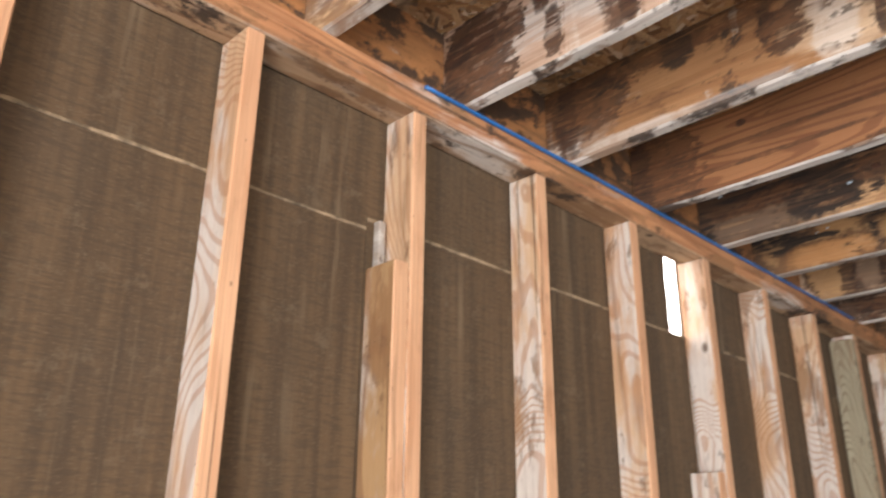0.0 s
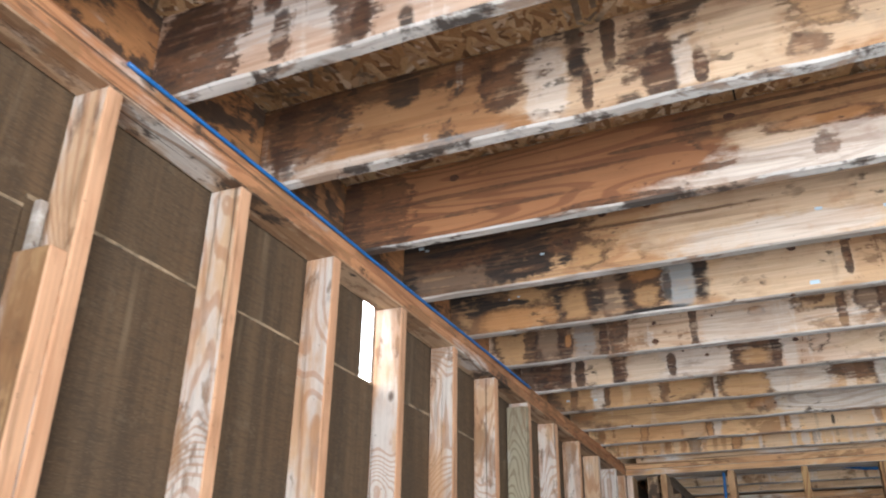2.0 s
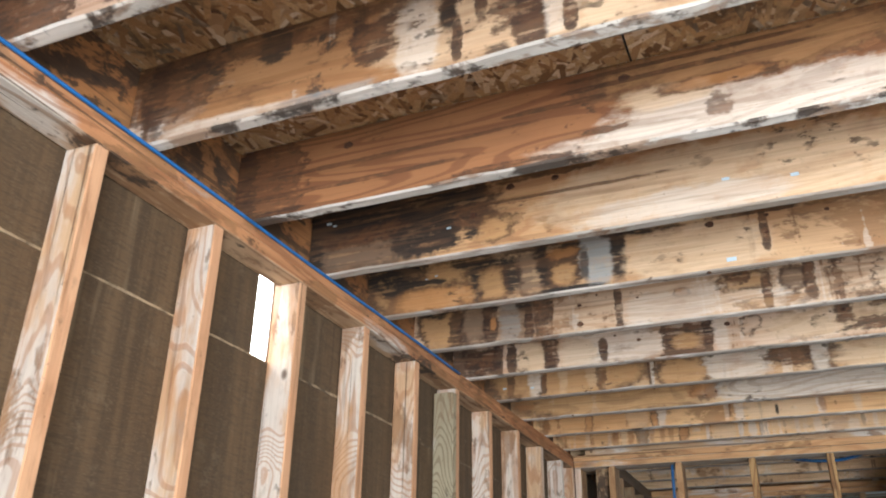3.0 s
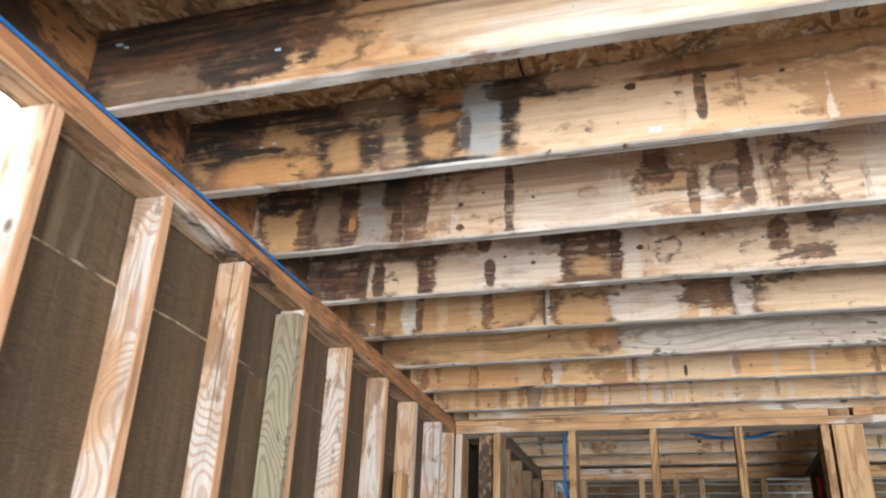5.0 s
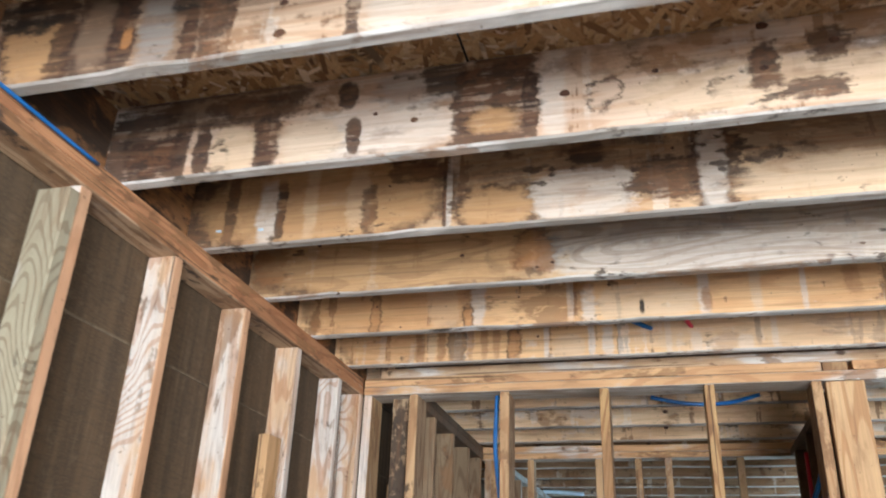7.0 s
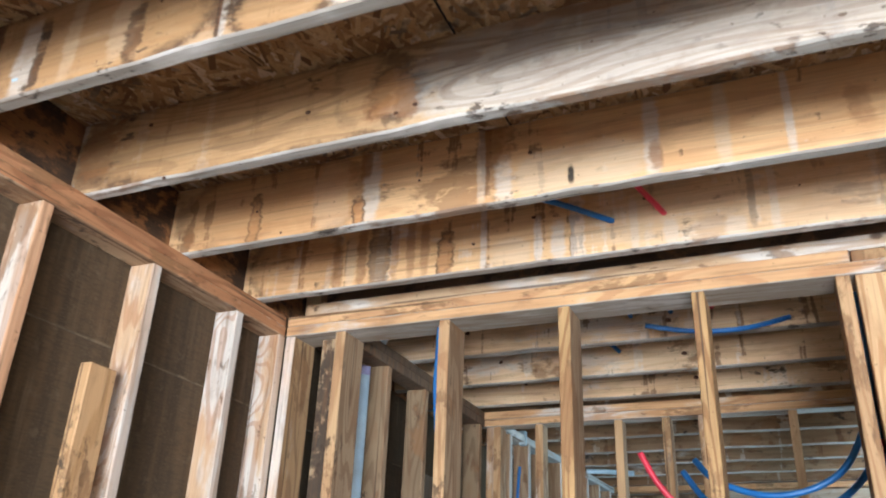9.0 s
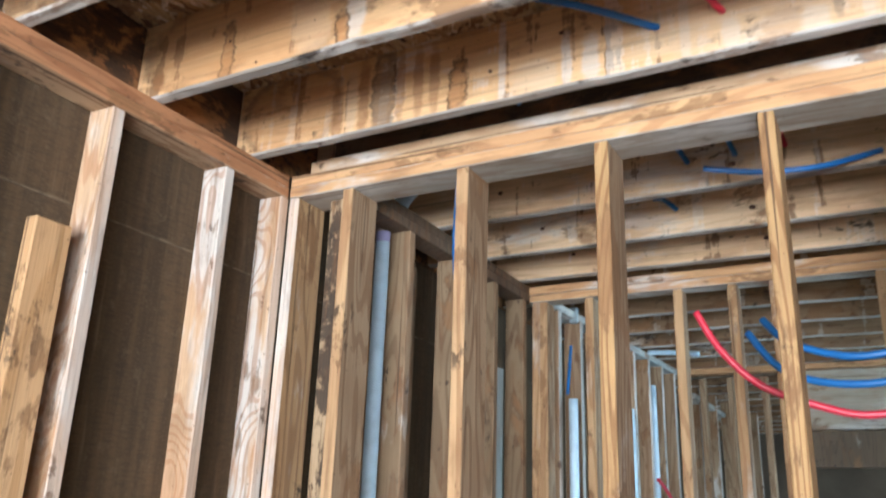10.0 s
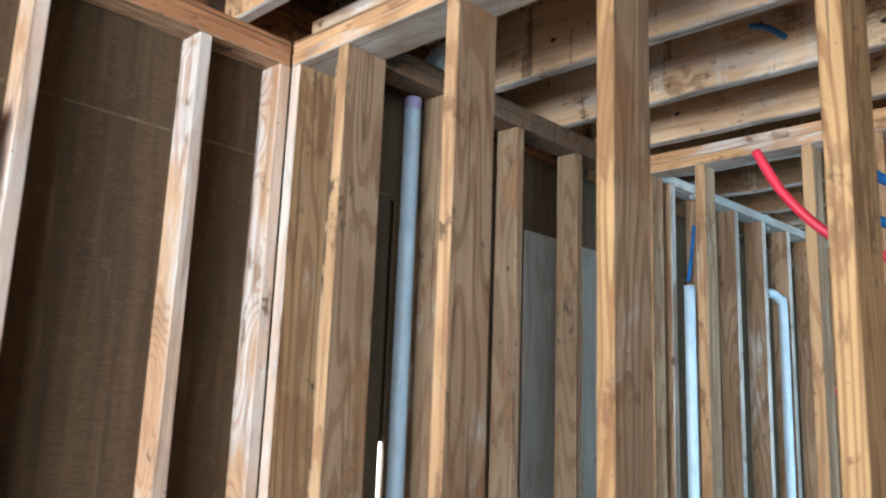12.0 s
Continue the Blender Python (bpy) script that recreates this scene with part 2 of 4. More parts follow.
# ---- materials ----
def fibreboard(name):
    n = Nodes(name)
    obj, c, rnd = n.coords()
    streak = n.noise(n.vec("MULTIPLY", obj, (1, 1, 0.05)), 26.0, 4.0, 0.6)
    cloud = n.noise(c, 2.5, 4.0)
    fine = n.noise(n.vec("MULTIPLY", c, (0.25, 1, 1)), 300.0, 3.0, 0.65)
    scuff = n.noise(c, 21.0, 5.0, 0.7)
    colour = n.mix(n.step(streak, 0.30, 0.74), (0.060, 0.034, 0.0145), (0.114, 0.066, 0.029))
    colour = n.mix(n.step(cloud, 0.45, 0.75, 0, 0.5), colour, (0.055, 0.036, 0.020))
    colour = n.mix(n.step(fine, 0.50, 0.72, 0, 0.45), colour, (0.15, 0.10, 0.055))
    weave = n.noise(n.vec("MULTIPLY", c, (0.12, 1, 1)), 150.0, 2.0, 0.6)
    colour = n.mix(n.step(weave, 0.48, 0.62, 0, 0.4), colour, (0.045, 0.028, 0.014))
    runs = n.noise(n.vec("MULTIPLY", c, (1, 1, 0.07)), 24.0, 3.0, 0.6)
    runs = n.math("MULTIPLY", n.step(runs, 0.55, 0.70, 0, 0.5), n.step(n.noise(c, 1.8, 2.0), 0.45, 0.6))
    colour = n.mix(runs, colour, (0.20, 0.14, 0.08))
    colour = n.mix(n.step(scuff, 0.56, 0.72, 0, 0.35), colour, (0.17, 0.125, 0.075))
    return n.done(colour, 0.88, fine, 0.35, 0.003)


def strand_board(name):
    n = Nodes(name)
    obj, c, rnd = n.coords()
    turn = n.noise(c, 7.0, 1.0, 0.5, 1)
    bent = n.vec("ADD", c, n.vec("MULTIPLY", turn, (0.16, 0.16, 0.0)))
    vor = n.t.nodes.new("ShaderNodeTexVoronoi")
    n.put(vor.inputs["Vector"], n.vec("MULTIPLY", bent, (26, 70, 26)))
    n.put(vor.inputs["Scale"], 1.0)
    v2 = n.t.nodes.new("ShaderNodeTexVoronoi")
    n.put(v2.inputs["Vector"], n.vec("MULTIPLY", bent, (64, 22, 20)))
    n.put(v2.inputs["Scale"], 1.0)
    r1 = n.node("ShaderNodeSeparateColor", 0, None, Color=vor.outputs["Color"])
    r2 = n.node("ShaderNodeSeparateColor", 1, None, Color=v2.outputs["Color"])
    val = n.mix(n.step(r2, 0.45, 0.5), r1, r2)
    ramp = n.t.nodes.new("ShaderNodeValToRGB")
    n.put(ramp.inputs[0], n.node("ShaderNodeSeparateColor", 0, None, Color=val))
    els = ramp.color_ramp.elements
    els[0].color, els[1].color, els[1].position = (0.10, 0.05, 0.022, 1), (0.70, 0.56, 0.40, 1), 1.0
    for p, col in ((0.3, (0.24, 0.125, 0.052)), (0.6, (0.42, 0.25, 0.12)), (0.85, (0.52, 0.34, 0.19))):
        els.new(p).color = (*col, 1)
    s = n.noise(c, 3.0, 6.0, 0.65)
    colour = n.mix(n.step(s, 0.54, 0.66, 0, 0.75), ramp.outputs[0], (0.035, 0.02, 0.012))
    return n.done(colour, 0.7, r1, 0.5, 0.004)


def loose_strands(name):
    """Wood strands, each of its own tone, with dark water stains over many of them."""
    n = Nodes(name)
    obj = n.node("ShaderNodeTexCoord", 3)
    rnd = n.node("ShaderNodeNewGeometry", 8)
    ramp = n.t.nodes.new("ShaderNodeValToRGB")
    n.put(ramp.inputs[0], rnd)
    els = ramp.color_ramp.elements
    els[0].color, els[1].color, els[1].position = (0.16, 0.075, 0.03, 1), (0.80, 0.63, 0.44, 1), 1.0
    for p, col in ((0.2, (0.34, 0.175, 0.072)), (0.5, (0.52, 0.30, 0.13)), (0.85, (0.64, 0.43, 0.23))):
        els.new(p).color = (*col, 1)
    s = n.noise(obj, 2.6, 5.0, 0.65)
    s = n.math("ADD", s, n.math("MULTIPLY", n.math("SUBTRACT", rnd, 0.5), 0.16))
    colour = n.mix(n.step(s, 0.55, 0.66, 0, 0.85), ramp.outputs[0], (0.05, 0.026, 0.014))
    fibre = n.noise(obj, 240.0, 2.0)
    colour = n.mix(n.step(fibre, 0.4, 0.7, 0, 0.35), colour, (0.16, 0.08, 0.035))
    return n.done(colour, 0.75, fibre, 0.3, 0.002)


def plain(name, colour, rough=0.5, metal=0.0, vary=0.15, scale=14.0):
    n = Nodes(name)
    obj, c, rnd = n.coords()
    f = n.noise(c, scale, 4.0)
    dark = tuple(v * (1 - 2 * vary) for v in colour)
    n.put(n.bsdf.inputs["Metallic"], metal)
    return n.done(n.mix(n.step(f, 0.3, 0.75), colour, dark), rough, n.noise(c, 180.0, 2.0), 0.08, 0.002)


MAT = {
    "stud": wood("stud_side", (0.64, 0.42, 0.25), (0.40, 0.17, 0.07), "Z", 0.4, 0.85, 0.5, 0.15, rings=3, arches=1.0),
    "stud_edge": wood("stud_edge", (0.64, 0.36, 0.20), (0.46, 0.21, 0.10), "Z", 0.0, 0.0, 0.35, 0.0, rings=4, knots=0.2),
    "stud_bleached": wood("stud_edge_bleached", (0.70, 0.53, 0.40), (0.48, 0.28, 0.17), "Z", 0.1, 0.8, 0.35, 0.0, rings=3, knots=0.2),
    # stud wood darkened for the partition's broad sides, which catch less light
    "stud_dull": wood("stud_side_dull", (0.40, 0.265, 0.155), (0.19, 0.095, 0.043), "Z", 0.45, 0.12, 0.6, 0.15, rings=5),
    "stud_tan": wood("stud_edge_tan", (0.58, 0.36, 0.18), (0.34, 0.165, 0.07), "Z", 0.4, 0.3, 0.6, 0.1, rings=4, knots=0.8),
    "stud_gold": wood("stud_side_golden", (0.52, 0.31, 0.13), (0.27, 0.125, 0.045), "Z", 0.45, 0.15, 0.8, 0.25, rings=7, knots=1.0),
    "stud_yellow": wood("stud_side_yellow", (0.64, 0.38, 0.185), (0.40, 0.20, 0.07), "Z", 0.35, 0.1, 0.5, 0.3, rings=3, knots=1.0),
    # darker copy of the stud sides, for the shaded chase
    "stud_shaded": wood("stud_side_shaded", (0.27, 0.18, 0.10), (0.14, 0.08, 0.04), "Z", 0.5, 0.0, 0.6, 0.2, rings=5),
    "stud_grey": wood("stud_side_grey", (0.40, 0.345, 0.23), (0.20, 0.15, 0.09), "Z", 0.2, 0.15, 0.7, 0.15, rings=4, arches=1.0),
    "stud_knotty": wood("stud_side_knotty", (0.44, 0.26, 0.12), (0.20, 0.095, 0.04), "Z", 0.65, 0.35, 0.6, 0.35, rings=4, knots=1.0),
    "plate": wood("plate_side", (0.52, 0.24, 0.105), (0.27, 0.10, 0.04), "X", 0.6, 0.25, 0.6, 0.3, rings=5),
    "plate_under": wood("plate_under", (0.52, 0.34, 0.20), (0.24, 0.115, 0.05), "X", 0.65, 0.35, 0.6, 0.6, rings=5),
    "plate_y": wood("cross_plate_side", (0.68, 0.40, 0.19), (0.44, 0.20, 0.085), "Y", 0.35, 0.45, 0.5, 0.0, rings=5),
    "plate_y_pale": wood("upper_plate_pale", (0.62, 0.43, 0.26), (0.42, 0.24, 0.12), "Y", 0.3, 0.7, 0.5, 0.15, rings=5),
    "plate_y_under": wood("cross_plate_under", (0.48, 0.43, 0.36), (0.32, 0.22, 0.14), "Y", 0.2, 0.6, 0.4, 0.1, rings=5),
    "board": wood("new_board", (0.64, 0.40, 0.20), (0.42, 0.20, 0.08), "Z", 0.0, 0.0, 0.7, 0.0, rings=4),
    "mould": wood("moulded_wood", (0.48, 0.33, 0.19), (0.26, 0.15, 0.07), "Z", 0.4, 0.1, 0.4, 1.0, rings=5),
    "joist": wood("joist_side", (0.80, 0.56, 0.34), (0.54, 0.30, 0.14), "Y", 0.4, 0.5, 0.35, 0.25, rings=3, drips=0.6, grime=0.7),
    # near-black wood for the shade in the gap above the partition plate
    "gap_shade": wood("gap_shade_wood", (0.10, 0.06, 0.035), (0.05, 0.03, 0.018), "Y", 0.6, 0.0, 0.4, 1.0, rings=3),
    "joist_under": wood("joist_under", (0.42, 0.38, 0.33), (0.24, 0.18, 0.13), "Y", 0.35, 0.72, 0.3, 0.4, rings=3),
    "joist_under_white": wood("joist_under_white", (0.54, 0.51, 0.46), (0.38, 0.32, 0.26), "Y", 0.6, 0.8, 0.2, 0.75, rings=3, grime=0.6),
    "knot": wood("dark_knot", (0.10, 0.036, 0.016), (0.03, 0.013, 0.008), "X", 0.0, 0.0, 0.8, 0.0, rings=20, knots=0),
    # pale greys standing for cool daylight on far plates and stud edges
    "pale_daylit_plate": wood("pale_daylit_plate", (0.40, 0.42, 0.40), (0.28, 0.27, 0.24), "X", 0.2, 0.6, 0.3, 0.2, rings=3),
    "daylit_edge": wood("daylit_edge", (0.38, 0.36, 0.33), (0.26, 0.21, 0.16), "Z", 0.2, 0.7, 0.3, 0.1, rings=3),
    "rim": wood("rim_side", (0.44, 0.19, 0.065), (0.24, 0.09, 0.03), "X", 0.75, 0.0, 0.4, 1.0, rings=3),
    # darkened joist colour, offsetting the lamp light in the far bays
    "joist_dimmed": wood("joist_side_dimmed", (0.34, 0.21, 0.115), (0.19, 0.10, 0.048), "Y", 0.65, 0.15, 0.35, 0.4, rings=3, drips=0.3),
    # dark brown; also carries the shade of the side and chase walls
    "shade_wood": wood("dark_shaded_wood", (0.16, 0.10, 0.06), (0.08, 0.05, 0.03), "Z", 0.3, 0.0, 0.5, 0.4, rings=5),
    "plywood": wood("plywood_header", (0.52, 0.43, 0.33), (0.40, 0.29, 0.19), "Y", 0.3, 0.4, 0.3, 0.0, rings=3),
    "fibre": fibreboard("brown_fibreboard"),
    "fibre_edge": plain("torn_fibreboard_edge", (0.38, 0.27, 0.16), 0.95, 0, 0.4, 30.0),
    "fibre_edge_dull": plain("dull_fibreboard_edge", (0.17, 0.12, 0.07), 0.95, 0, 0.3, 40.0),
    "strand": strand_board("strand_board"),
    "strands": loose_strands("pressed_strands"),
    "joint": plain("dark_panel_joint", (0.02, 0.018, 0.015), 0.9),
    "blue": plain("blue_pipe", (0.016, 0.13, 0.36), 0.4, 0, 0.1),
    "red": plain("red_pipe", (0.66, 0.03, 0.06), 0.4, 0, 0.1),
    "white_pipe": plain("white_plastic", (0.50, 0.63, 0.72), 0.4, 0, 0.1),
    "primer": plain("purple_primer", (0.36, 0.33, 0.52), 0.5, 0, 0.15),
    "steel": plain("galvanised_steel", (0.55, 0.62, 0.64), 0.4, 0.5, 0.12),
    "concrete": plain("floor_concrete", (0.22, 0.21, 0.20), 0.85, 0, 0.15, 3.0),
    "sheet": wood("grey_weathered_panel", (0.36, 0.33, 0.29), (0.25, 0.21, 0.17), "Z", 0.1, 0.3, 0.4, 0.1, rings=3, knots=0.3, grime=0.5),
    "far_wall": plain("outer_wall_board", (0.14, 0.11, 0.08), 0.9, 0, 0.15, 3.0),
    "ground": plain("bare_ground", (0.30, 0.26, 0.20), 0.95, 0, 0.2, 1.0),
}
glow = Nodes("bright_haze")
glow.put(glow.bsdf.inputs["Base Color"], (0.8, 0.8, 0.8))
glow.put(glow.bsdf.inputs["Emission Color"], (0.93, 0.97, 1.0))
glow.put(glow.bsdf.inputs["Emission Strength"], 12.0)
MAT["glow"] = glow.m

